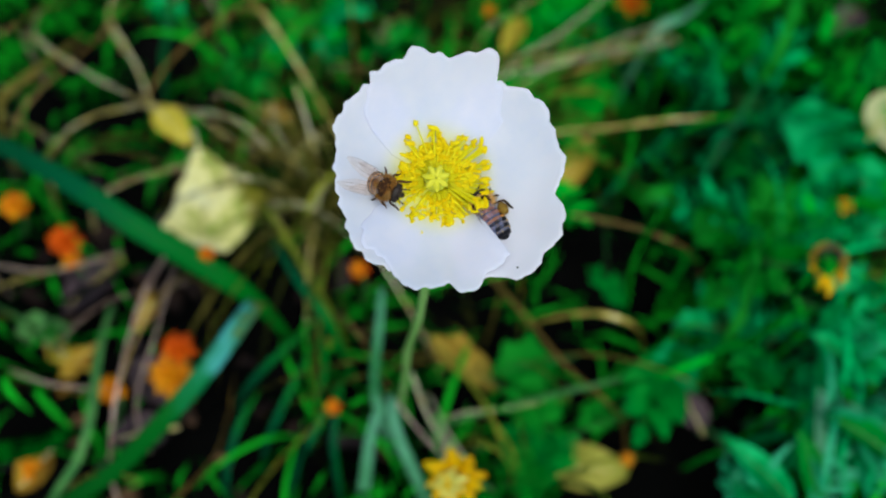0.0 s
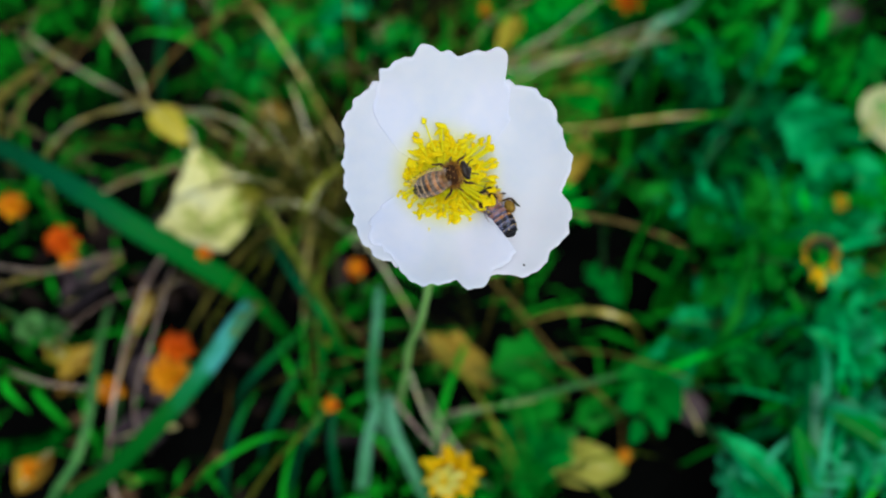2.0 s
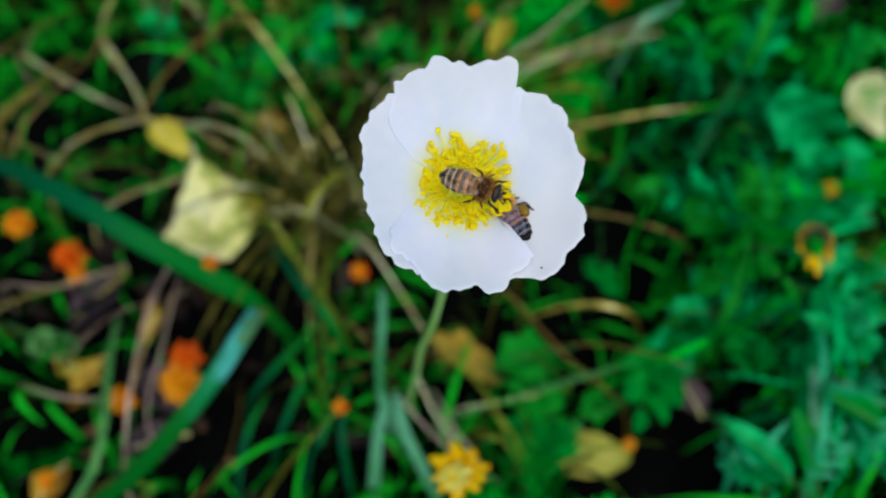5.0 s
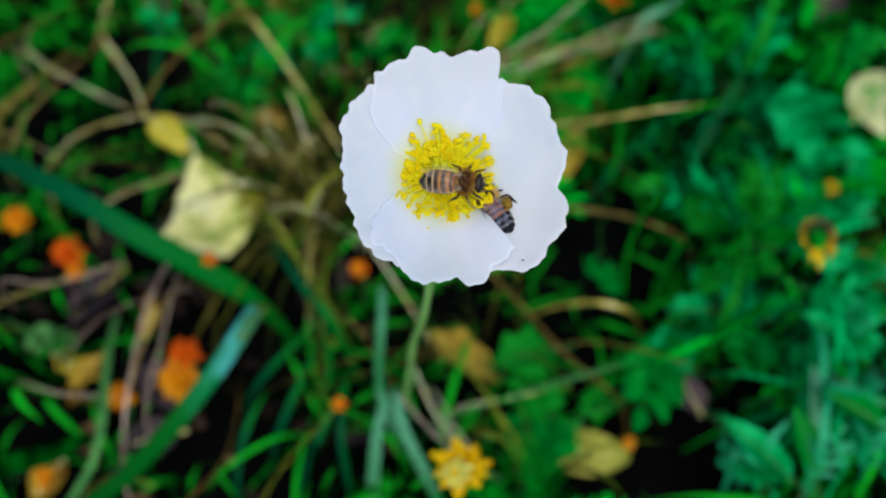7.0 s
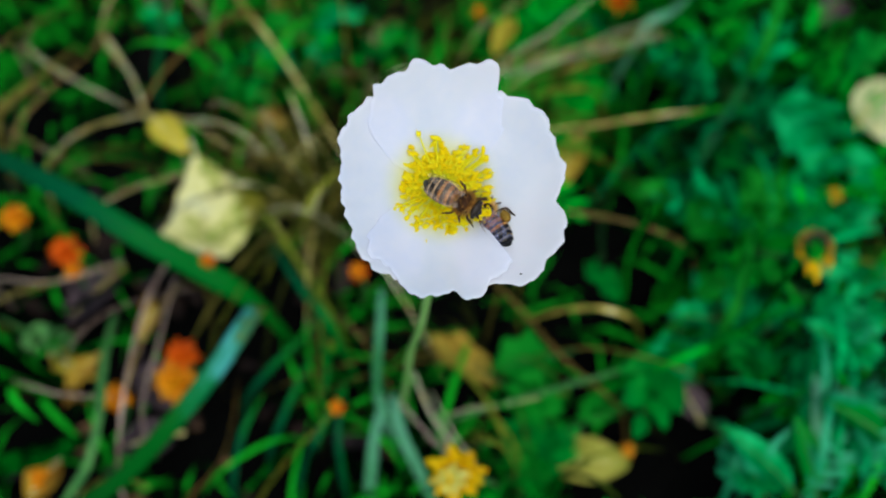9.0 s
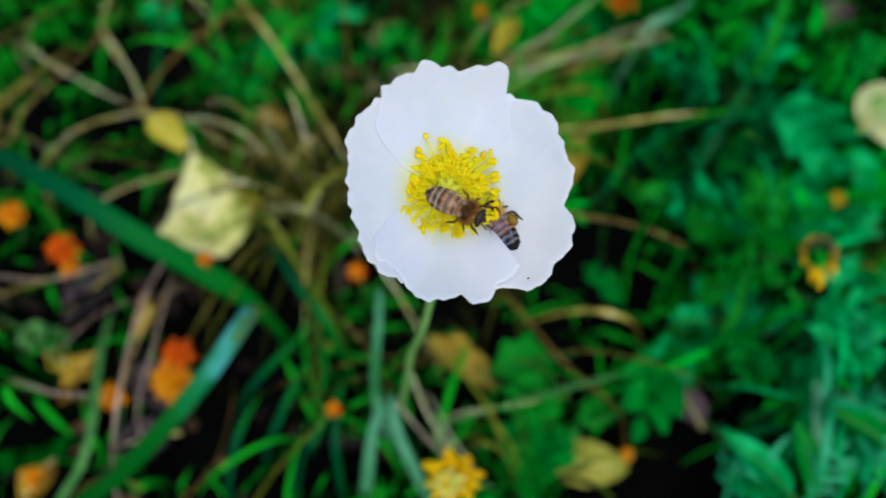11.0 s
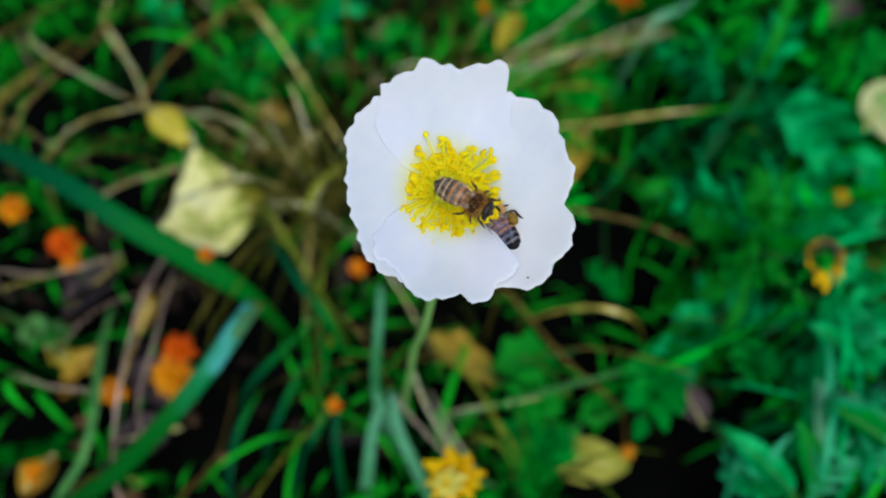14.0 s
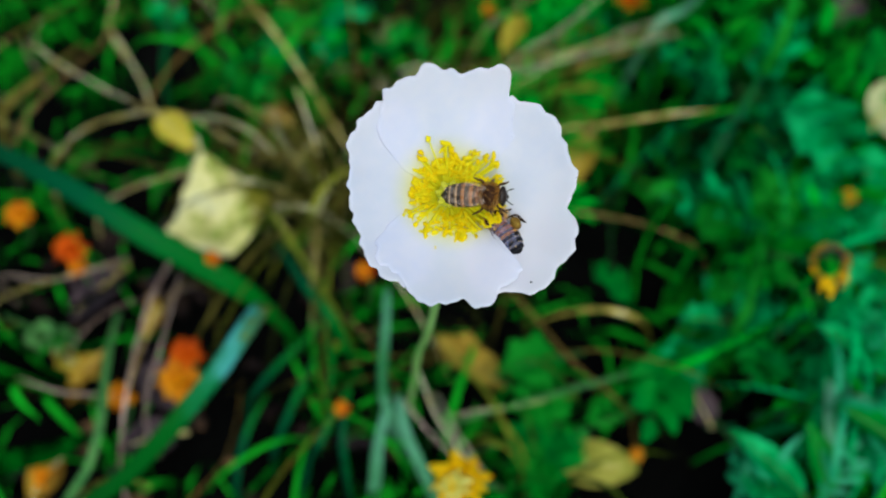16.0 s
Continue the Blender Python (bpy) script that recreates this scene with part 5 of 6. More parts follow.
bloom((-0.1638, 0.0774, 0.0300), 0.0110, [OCHRE, ORANGE], "faded brownish orange bloom on the litter", None)
bloom((0.0733, 0.0809, 0.0320), 0.0070, [OCHRE, ORANGE], "faded orange bloom under the herbs", None)


def seed_head():
    """A faded bloom going to seed: a green cup rimmed with withered orange petals, nodding on a curved stalk."""
    root = Vector((0.1005, 0.1193, 0.0300))
    ob = tagged(new("seed_head"), "faded orange-rimmed seed head nodding on a curved green stalk", "flower")
    ob.matrix_basis = Matrix.Translation(root)
    pts = curve_points([Vector(p) - root for p in ((0.0957, 0.1211, 0.0000), (0.1005, 0.1193, 0.0300), (0.1120, 0.1159, 0.0600), (0.1219, 0.1180, 0.0820), (0.1261, 0.1243, 0.0970), (0.1317, 0.1295, 0.1000))], 26)
    part("stalk", mesh("stalk", *sweep(pts, [0.0011] * 27, [0.0011] * 27, 8), HERB), ob)
    top = Vector((0.1363, 0.1337, 0.1000)) - root
    m = Matrix.Translation(top) @ Vector((0.12, -0.5, 0.86)).to_track_quat("Z", "Y").to_matrix().to_4x4()
    v, f = ball(0.0032, 0.0060, 0.0064, 8, 14)
    cup = part("seed_cup", mesh("seed_cup", [(y, z, x) for x, y, z in v], f, HERB), ob, m, "dark green seed cup")
    shape = mesh("withered_petal", *leaf_shape(0.0046, 0.0044, 0, 0.5, 0, 8, 0.3), GOLD)
    shape2 = mesh("withered_petal", *leaf_shape(0.0042, 0.0040, 0, 0.9, 0, 8, 0.4), OCHRE)
    ahead = m.inverted().to_3x3() @ Vector((0, -1, 0))
    low = math.degrees(math.atan2(ahead.y, ahead.x))
    for k in range(17):
        a = 360 / 17 * k + low + rng.uniform(-5, 5)
        turn = min(k, 17 - k)
        s = (1.9, 1.5, 1.1)[turn] if turn < 3 else rng.uniform(0.7, 0.95) if turn < 6 else 0.45
        part("withered_petal", (shape, shape2)[k % 2] if turn < 4 else shape2, ob,
             m @ pose(0.0050 * math.cos(radians(a)), 0.0052 * math.sin(radians(a)), 0.0018, rng.uniform(-25, 25), rng.uniform(-55, -10), a) @ Matrix.Diagonal((s * 0.9, 0.75, 0.8, 1)))
    wisps = []
    for k in range(46):
        a, r = radians(low + 180 + rng.uniform(-75, 75)), rng.uniform(0.0028, 0.0058)
        p = Vector((r * math.cos(a), r * math.sin(a), 0.0022))
        wisps.append(sweep([p, p + Vector((rng.uniform(-0.0012, 0.0012), rng.uniform(-0.0012, 0.0012), 0.0016)), p + Vector((rng.uniform(-0.002, 0.002), rng.uniform(-0.002, 0.002), 0.0026))], [0.00016, 0.00013, 0.00006], [0.00012] * 3, 4))
    part("down", mesh("down", *joined(wisps), MAUVE), ob, m, "grey withered fuzz")
    for k in range(14):
        a = rng.uniform(0, 6.28)
        r = 0.0032 * math.sqrt(rng.random())
        v, f = ball(0.0014, 0.0006, 0.0006, 5, 6)
        part("seed", mesh("seed", [(y, z, x) for x, y, z in v], f, GRASS), cup, pose(r * math.cos(a), r * math.sin(a), 0.0032, rng.uniform(-30, 30), rng.uniform(-30, 30), 0))
    return ob


def yellow_bloom():
    """A double yellow bloom: pale split florets in the middle, golden petals round them."""
    root = Vector((0.0234, 0.0728, 0.0000))
    ob = tagged(new("yellow_flower"), "double golden-yellow flower with a pale tufted middle", "flower")
    ob.matrix_basis = Matrix.Translation(root)
    top = Vector((0.0044, 0.0613, 0.0850)) - root
    part("stem", mesh("stem", *sweep(curve_points([Vector((0, 0, 0)), top * 0.5 + Vector((0.004, 0, 0)), top - Vector((0, 0, 0.004))], 14), [0.0011] * 15, [0.0011] * 15, 8), STEM), ob)
    m = Matrix.Translation(top) @ Vector((0.05, -0.4, 0.9)).to_track_quat("Z", "Y").to_matrix().to_4x4()
    outer = mesh("petal", *leaf_shape(0.0088, 0.0046, 0, 0.4, 0, 10, 0.3), GOLD)
    for k in range(36):
        a = 360 / 36 * k * 5.1 + rng.uniform(-10, 10)
        part("petal", outer, ob, m @ pose(0.0012 * math.cos(radians(a)), 0.0012 * math.sin(radians(a)), 0.0004 * (k % 4), rng.uniform(-45, 45), rng.uniform(-80, 15), a) @ Matrix.Scale(rng.uniform(0.7, 1.2), 4))
    pale = mesh("floret", *sweep(curve_points([(0, 0, 0), (0.0022, 0, 0.0024), (0.0046, 0, 0.0026)], 6), [0.0005, 0.0006, 0.0006, 0.0007, 0.0008, 0.0008, 0.0006], [0.0004] * 7, 6), PALE)
    for k in range(12):
        a = 360 / 12 * k + rng.uniform(-8, 8)
        part("floret", pale, ob, m @ pose(-0.0028, -0.0006, 0.0050, 0, rng.uniform(-12, 14), a) @ Matrix.Diagonal((rng.uniform(0.9, 1.3), 1, 1, 1)))
    v, f = ball(0.004, 0.0042, 0.0042, 6, 12, (-0.001, 0, 0))
    part("calyx", mesh("calyx", [(y, z, x) for x, y, z in v], f, STEM), ob, m)
    return ob


SEED_HEAD = seed_head()
YELLOW_BLOOM = yellow_bloom()



# ---- plants that fill the bed ----
def herb(mat, seed, leaves, size, lobes, slim=0.0):
    """A rosette of lobed leaves on short stalks."""
    r = random.Random(seed)
    ob = tagged(new("herb_plant"), "low herb with feathery lobed green leaves", "plant", "herbs in the bed")
    shapes = [mesh("leaf", *leaf_shape(1, w, lobes, b, 0.62, 34, 0.18, t), mat) for w, b, t in ((0.55, 0.25, 0.3), (0.62, 0.45, -0.3), (0.48, 0.1, 0.1))]
    if slim:
        shapes = [mesh("leaf", *feather_leaf(lobes, seed + k, slim), mat) for k in range(3)]
    for k in range(leaves):
        a = 360 / leaves * k + r.uniform(-25, 25)
        s = size * r.uniform(0.6, 1.15)
        rise = r.uniform(15, 60)
        h = r.uniform(0.005, 0.035)
        x, y = 0.006 * math.cos(radians(a)), 0.006 * math.sin(radians(a))
        part("leaf", shapes[k % 3], ob, pose(x, y, h, r.uniform(-25, 25), -rise, a) @ Matrix.Diagonal((s, s, s, 1)))
    for k in range(3):
        a = r.uniform(0, 6.28)
        pts = curve_points([(0, 0, -0.005), (0.004 * math.cos(a), 0.004 * math.sin(a), 0.012), (0.009 * math.cos(a), 0.009 * math.sin(a), 0.03)], 6)
        part("stalk", mesh("stalk", *sweep(pts, [0.0011] * 7, [0.0011] * 7, 6), STEM), ob)
    return ob


def tuft(mat, seed, blades, size, label, wide=1.0):
    """A grass tuft: arching blades from one crown."""
    r = random.Random(seed)
    ob = tagged(new("grass_tuft"), label, "grass", "grass tufts")
    for k in range(blades):
        a = r.uniform(0, 6.28)
        s = size * r.uniform(0.55, 1.2)
        lean = r.uniform(0.15, 0.95)
        d = Vector((math.cos(a), math.sin(a), 0))
        pts = curve_points([d * 0.004, d * (s * 0.35 * lean) + Vector((0, 0, s * 0.5)), d * (s * 0.8 * lean) + Vector((0, 0, s * (0.75 - 0.35 * lean))),
                            d * (s * 1.15 * lean) + Vector((0, 0, s * (0.8 - 0.75 * lean)))], 14)
        w = r.uniform(0.0014, 0.0034) * wide
        half = [w / 2 * min(1, 0.6 + 1.5 * i / 14) * min(1, (14 - i) / 14 * 2.2 + 0.04) for i in range(15)]
        part("blade", mesh("blade", *sweep(pts, half, [0.00015] * 15, 4, (0, 0, 1), 0.3), mat), ob)
    return ob


# small clearings where the near-black soil shows and stands in for deep shade
BARE = [(-0.0879, 0.1966), (-0.0688, 0.1771), (-0.0959, 0.1466), (-0.0554, 0.1867), (0.1131, 0.0849), (0.1359, 0.0999), (0.1950, 0.1211), (0.0703, 0.1867), (0.0152, 0.1466), (0.1948, 0.3457), (0.2508, 0.3626), (-0.2144, 0.3294), (-0.0967, 0.0948), (-0.0804, 0.1803), (0.0867, 0.2068), (0.0800, 0.1708), (0.1668, 0.3434), (0.2275, 0.3529), (0.1007, 0.0849), (-0.0597, 0.1350), (-0.0941, 0.1130), (0.0921, 0.0948), (0.1063, 0.1051), (0.1085, 0.0716), (0.0934, 0.0681), (-0.2215, 0.2657), (-0.1201, 0.3072), (-0.0294, 0.3626), (-0.2397, 0.2859), (-0.1869, 0.2657), (-0.1630, 0.2102), (-0.1165, 0.2352), (-0.1479, 0.3159), (-0.0698, 0.2579), (-0.0854, 0.2279), (-0.1566, 0.3481), (0.1993, 0.3115), (-0.0974, 0.1585), (-0.0810, 0.1350), (0.0645, 0.0948), (0.0122, 0.1322)]
# wider clearings of the same near-black soil, as dark hollows
HOLLOWS = [(-0.0811, 0.1867), (-0.0638, 0.1677), (0.0728, 0.1835), (0.1040, 0.0898), (0.0940, 0.0728), (0.2344, 0.3529), (0.1711, 0.3481), (-0.2299, 0.2737)]


def fill():
    rng.seed(21)
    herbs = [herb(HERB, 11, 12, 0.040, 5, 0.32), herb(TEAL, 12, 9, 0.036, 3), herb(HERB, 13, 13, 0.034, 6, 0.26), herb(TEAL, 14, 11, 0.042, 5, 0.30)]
    olive = [tuft(OLIVE, 24, 14, 0.085, "tuft of yellowing olive-green grass", 0.45), tuft(OLIVE, 25, 12, 0.07, "tuft of yellowing olive-green grass", 0.5)]
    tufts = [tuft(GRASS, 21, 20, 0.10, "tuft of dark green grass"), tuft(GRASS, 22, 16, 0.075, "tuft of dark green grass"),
             tuft(STRAW, 23, 9, 0.075, "tuft of dry straw-coloured grass", 0.4)]
    spots = []
    for j in range(13):
        for i in range(21):
            x = -0.38 + 0.038 * i + rng.uniform(-0.018, 0.018)
            y = 0.0 + 0.038 * j + rng.uniform(-0.018, 0.018)
            spots.append((x, y))
    used = set()
    for x, y in spots:
        if math.hypot(x + 0.02, y - 0.11) < 0.03 or rng.random() < 0.16 or any(math.hypot(x - b[0], y - b[1]) < 0.03 for b in BARE) or any(math.hypot(x - b[0], y - b[1]) < 0.05 for b in HOLLOWS):
            continue
        right = x > 0.02 + 0.05 * noise.noise((x * 6, y * 6, 2))
        bare = x < -0.06 and y < 0.23
        if bare and rng.random() < 0.70:
            continue
        src = rng.choice((herbs[0], herbs[1], herbs[2], herbs[3], herbs[0]) if x > 0.09 else (herbs[0], herbs[2])) if right and rng.random() < 0.72 else rng.choice((tufts[0], tufts[1], tufts[0], tufts[1], olive[0], olive[1], tufts[2] if y > 0.21 else tufts[1]))
        s = rng.uniform(0.7, 1.2)
        m = pose(x, y, -0.003, rng.uniform(-8, 8), rng.uniform(-8, 8), rng.uniform(0, 360)) @ Matrix.Scale(s, 4)
        if src not in used:
            used.add(src)
            src.matrix_basis = m
        else:
            copy_thing(src, m).matrix_basis = m
    # short undergrowth close to the soil
    pieces = []
    for k in range(8000):
        x, y = rng.uniform(-0.42, 0.42), rng.uniform(-0.03, 0.52)
        if x < -0.07 and y < 0.22 and rng.random() < 0.6 or any(math.hypot(x - b[0], y - b[1]) < 0.02 for b in BARE):
            continue
        if noise.noise((x * 38, y * 38, 7.7)) < -0.02:
            continue
        a, s = rng.uniform(0, 6.28), rng.uniform(0.012, 0.032)
        d = Vector((math.cos(a), math.sin(a), 0))
        p = Vector((x, y, -0.004))
        pts = [p, p + d * s * 0.3 + Vector((0, 0, s * 0.5)), p + d * s * 0.75 + Vector((0, 0, s * 0.6)), p + d * s * 1.1 + Vector((0, 0, s * 0.4))]
        w = rng.uniform(0.0004, 0.0013)
        pieces.append(sweep(pts, [w, w * 1.1, w * 0.8, 0.0001], [0.00012] * 4, 4))
    # the bed goes on all round
    for k in range(11000):
        a, far = rng.uniform(0, 6.28), 0.25 + 4.2 * rng.random() ** 1.6
        x, y = far * math.cos(a), 0.22 + far * math.sin(a)
        if abs(x) < 0.42 and -0.03 < y < 0.52:
            continue
        a, s = rng.uniform(0, 6.28), rng.uniform(0.025, 0.075)
        d = Vector((math.cos(a), math.sin(a), 0))
        p = Vector((x, y, -0.004))
        pts = [p, p + d * s * 0.3 + Vector((0, 0, s * 0.5)), p + d * s * 0.75 + Vector((0, 0, s * 0.6)), p + d * s * 1.1 + Vector((0, 0, s * 0.4))]
        w = rng.uniform(0.0015, 0.004)
        pieces.append(sweep(pts, [w, w * 1.1, w * 0.8, 0.0001], [0.00015] * 4, 4))
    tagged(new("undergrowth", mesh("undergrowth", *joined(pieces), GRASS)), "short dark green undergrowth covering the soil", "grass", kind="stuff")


def litter():
    """Broken dead leaves and twigs on the soil, and thin loose stems over them."""
    rng.seed(5)
    for mat, count, label in ((LITTER, 80, "brown broken leaf litter on the soil"), (MAUVE, 45, "dark mauve dead leaf scraps on the soil"), (OCHRE, 8, "ochre dead leaf scraps on the soil")):
        pieces = []
        for k in range(count):
            x, y = rng.uniform(-0.30, -0.02), rng.uniform(0.02, 0.25)
            size = rng.uniform(0.007, 0.02)
            m = pose(x, y, rng.uniform(0.003, 0.014), rng.uniform(-35, 35), rng.uniform(-30, 30), rng.uniform(0, 360))
            v, f = leaf_shape(size, size * rng.uniform(0.35, 0.75), rng.choice((0, 0, 2)), rng.uniform(-0.3, 0.5), 0.4, 10, rng.uniform(-0.3, 0.4))
            pieces.append(([m @ Vector(p) for p in v], f))
        tagged(new("leaf_litter", mesh("leaf_litter", *joined(pieces), mat)), label, "litter", kind="stuff")
    for k in range(32):
        left = k < 15
        x, y = (rng.uniform(-0.30, -0.03), rng.uniform(0.17, 0.42)) if left else (rng.uniform(0.03, 0.28), rng.uniform(0.06, 0.38))
        if -0.08 < x < 0.03 and y < 0.2:
            continue
        a, n = rng.uniform(0, 6.28), rng.uniform(0.05, 0.11)
        d = Vector((math.cos(a), math.sin(a), 0))
        p = Vector((x, y, rng.uniform(0.012, 0.03)))
        side = Vector((-d.y, d.x, 0)) * rng.uniform(-0.25, 0.25) * n
        pts = [p - d * n / 2 - Vector((0, 0, 0.012)), p + side + Vector((0, 0, rng.uniform(0.01, 0.035))), p + d * n / 2]
        if left:
            stalk(pts, rng.uniform(0.0007, 0.0013), rng.choice((STRAW, STRAW, OLIVE)), "thin loose dry stalk among the grass")
        else:
            stalk(pts, rng.uniform(0.0008, 0.0015), rng.choice((STEM, OLIVE, HERB)), "thin green stem among the herbs", "thin_stem", "stem", knots=False)


def thin_tufts():
    """Loose tufts of long thin blades that stand between the broader plants."""
    rng.seed(77)
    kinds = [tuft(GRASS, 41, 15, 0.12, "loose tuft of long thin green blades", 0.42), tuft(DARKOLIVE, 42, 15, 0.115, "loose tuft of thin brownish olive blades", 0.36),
             tuft(TEAL, 43, 13, 0.105, "loose tuft of thin blue-green blades", 0.45), tuft(DARKOLIVE, 44, 13, 0.12, "loose tuft of thin brownish olive blades", 0.4)]
    used = set()
    for k in range(34):
        x, y = rng.uniform(-0.24, 0.24), rng.uniform(0.06, 0.40)
        if math.hypot(x + 0.02, y - 0.11) < 0.04 or any(math.hypot(x - b[0], y - b[1]) < 0.035 for b in HOLLOWS) or (x < -0.05 and y < 0.16):
            continue
        src = kinds[rng.choice((0, 0, 2, 2) if x > 0.03 else (0, 1, 3, 1))]
        m = pose(x, y, -0.003, rng.uniform(-8, 8), rng.uniform(-8, 8), rng.uniform(0, 360)) @ Matrix.Scale(rng.uniform(0.75, 1.05), 4)
        if src not in used:
            used.add(src)
            src.matrix_basis = m
        else:
            copy_thing(src, m).matrix_basis = m


fill()
litter()
thin_tufts()
tagged(tuft(DARKOLIVE, 31, 60, 0.105, "large tuft of arching brownish olive grass behind the poppy", 0.5)).matrix_basis = Matrix.Translation((-0.0507, 0.2017, 0.0000))
tagged(tuft(OLIVE, 33, 40, 0.10, "yellowing olive blades in the large grass tuft", 0.32)).matrix_basis = Matrix.Translation((-0.0463, 0.2017, 0.0000))
tagged(tuft(STRAW, 32, 12, 0.11, "dry straw-coloured blades in the large grass tuft", 0.28)).matrix_basis = Matrix.Translation((-0.0536, 0.2017, 0.0000))


# ---- movement ----
def motions():
    walk(POPPY, [
        (0, pose(-0.02163, 0.11038, 0.00000, 0.000, -0.000, 0.000)),
        (0.3, pose(-0.02159, 0.11046, 0.00058, -0.091, 0.307, -0.206)),
        (0.5, pose(-0.02159, 0.11053, 0.00085, -0.106, 0.495, -0.235)),
        (0.6, pose(-0.02160, 0.11060, 0.00089, -0.068, 0.588, -0.135)),
        (0.9, pose(-0.02169, 0.11081, 0.00078, 0.140, 0.835, 0.381)),
        (1, pose(-0.02170, 0.11078, 0.00066, 0.178, 0.854, 0.436)),
        (1.2, pose(-0.02164, 0.11042, 0.00019, 0.165, 0.707, 0.202)),
        (1.5, pose(-0.02150, 0.10981, -0.00047, 0.062, 0.421, -0.360)),
        (1.7, pose(-0.02143, 0.10990, -0.00027, -0.040, 0.447, -0.568)),
        (1.9, pose(-0.02137, 0.11014, 0.00013, -0.141, 0.565, -0.694)),
        (2, pose(-0.02136, 0.11019, 0.00023, -0.156, 0.635, -0.709)),
        (2.1, pose(-0.02137, 0.11017, 0.00023, -0.139, 0.719, -0.673)),
        (2.3, pose(-0.02143, 0.11004, 0.00008, -0.042, 0.932, -0.487)),
        (2.5, pose(-0.02149, 0.10993, -0.00006, 0.095, 1.119, -0.305)),
        (2.7, pose(-0.02148, 0.10999, -0.00005, 0.280, 1.252, -0.198)),
        (3, pose(-0.02154, 0.11005, 0.00006, 0.535, 1.337, -0.118)),
        (3.5, pose(-0.02222, 0.10930, 0.00044, 0.518, 0.992, -0.276)),
        (4, pose(-0.02148, 0.10849, 0.00213, 0.449, 1.203, -0.406)),
        (4.2, pose(-0.02135, 0.10853, 0.00233, 0.395, 1.205, -0.452)),
        (6.3, pose(-0.02027, 0.10963, 0.00351, -0.222, 1.064, -0.920)),
        (6.5, pose(-0.02028, 0.10970, 0.00357, -0.252, 1.022, -0.951)),
        (6.7, pose(-0.02075, 0.10966, 0.00349, -0.197, 0.853, -0.954)),
        (7, pose(-0.02183, 0.10936, 0.00292, 0.067, 0.513, -0.843)),
        (7.3, pose(-0.02197, 0.10875, 0.00156, 0.569, 0.431, -0.485)),
        (7.5, pose(-0.02187, 0.10845, 0.00081, 0.738, 0.464, -0.309)),
        (7.7, pose(-0.02166, 0.10846, 0.00069, 0.449, 0.603, -0.356)),
        (8, pose(-0.02132, 0.10883, 0.00099, -0.211, 0.846, -0.594)),
        (8.2, pose(-0.02138, 0.10941, 0.00128, -0.468, 0.906, -0.807)),
        (8.5, pose(-0.02165, 0.11020, 0.00163, -0.608, 0.882, -1.045)),
        (8.7, pose(-0.02190, 0.10994, 0.00139, -0.302, 0.719, -0.892)),
        (9, pose(-0.02220, 0.10937, 0.00086, 0.216, 0.490, -0.586)),
        (9.2, pose(-0.02224, 0.10939, 0.00071, 0.274, 0.500, -0.550)),
        (11.3, pose(-0.02227, 0.11034, -0.00052, 0.363, 0.907, -0.447)),
        (11.5, pose(-0.02222, 0.11040, -0.00061, 0.357, 0.911, -0.447)),
        (12, pose(-0.02134, 0.11016, -0.00041, 0.148, 0.432, -0.566)),
        (12.5, pose(-0.02168, 0.11058, -0.00113, 0.992, 0.336, -0.002)),
        (13, pose(-0.02124, 0.11008, -0.00147, 0.863, 0.888, 0.085)),
        (13.5, pose(-0.02149, 0.11037, -0.00031, 0.178, 0.744, -0.425)),
        (14, pose(-0.02099, 0.11018, -0.00115, 0.381, 0.578, -0.458)),
        (14.5, pose(-0.02184, 0.10961, -0.00201, 0.906, 0.284, -0.215)),
        (15, pose(-0.02148, 0.10943, -0.00131, 0.585, 0.740, -0.232)),
        (15.3, pose(-0.02175, 0.11014, -0.00165, 0.421, 0.835, -0.560)),
        (15.5, pose(-0.02193, 0.11053, -0.00188, 0.352, 0.820, -0.742)),
        (15.6, pose(-0.02194, 0.11055, -0.00187, 0.343, 0.783, -0.757)),
        (16, pose(-0.02183, 0.11014, -0.00157, 0.401, 0.506, -0.610)),
    ])
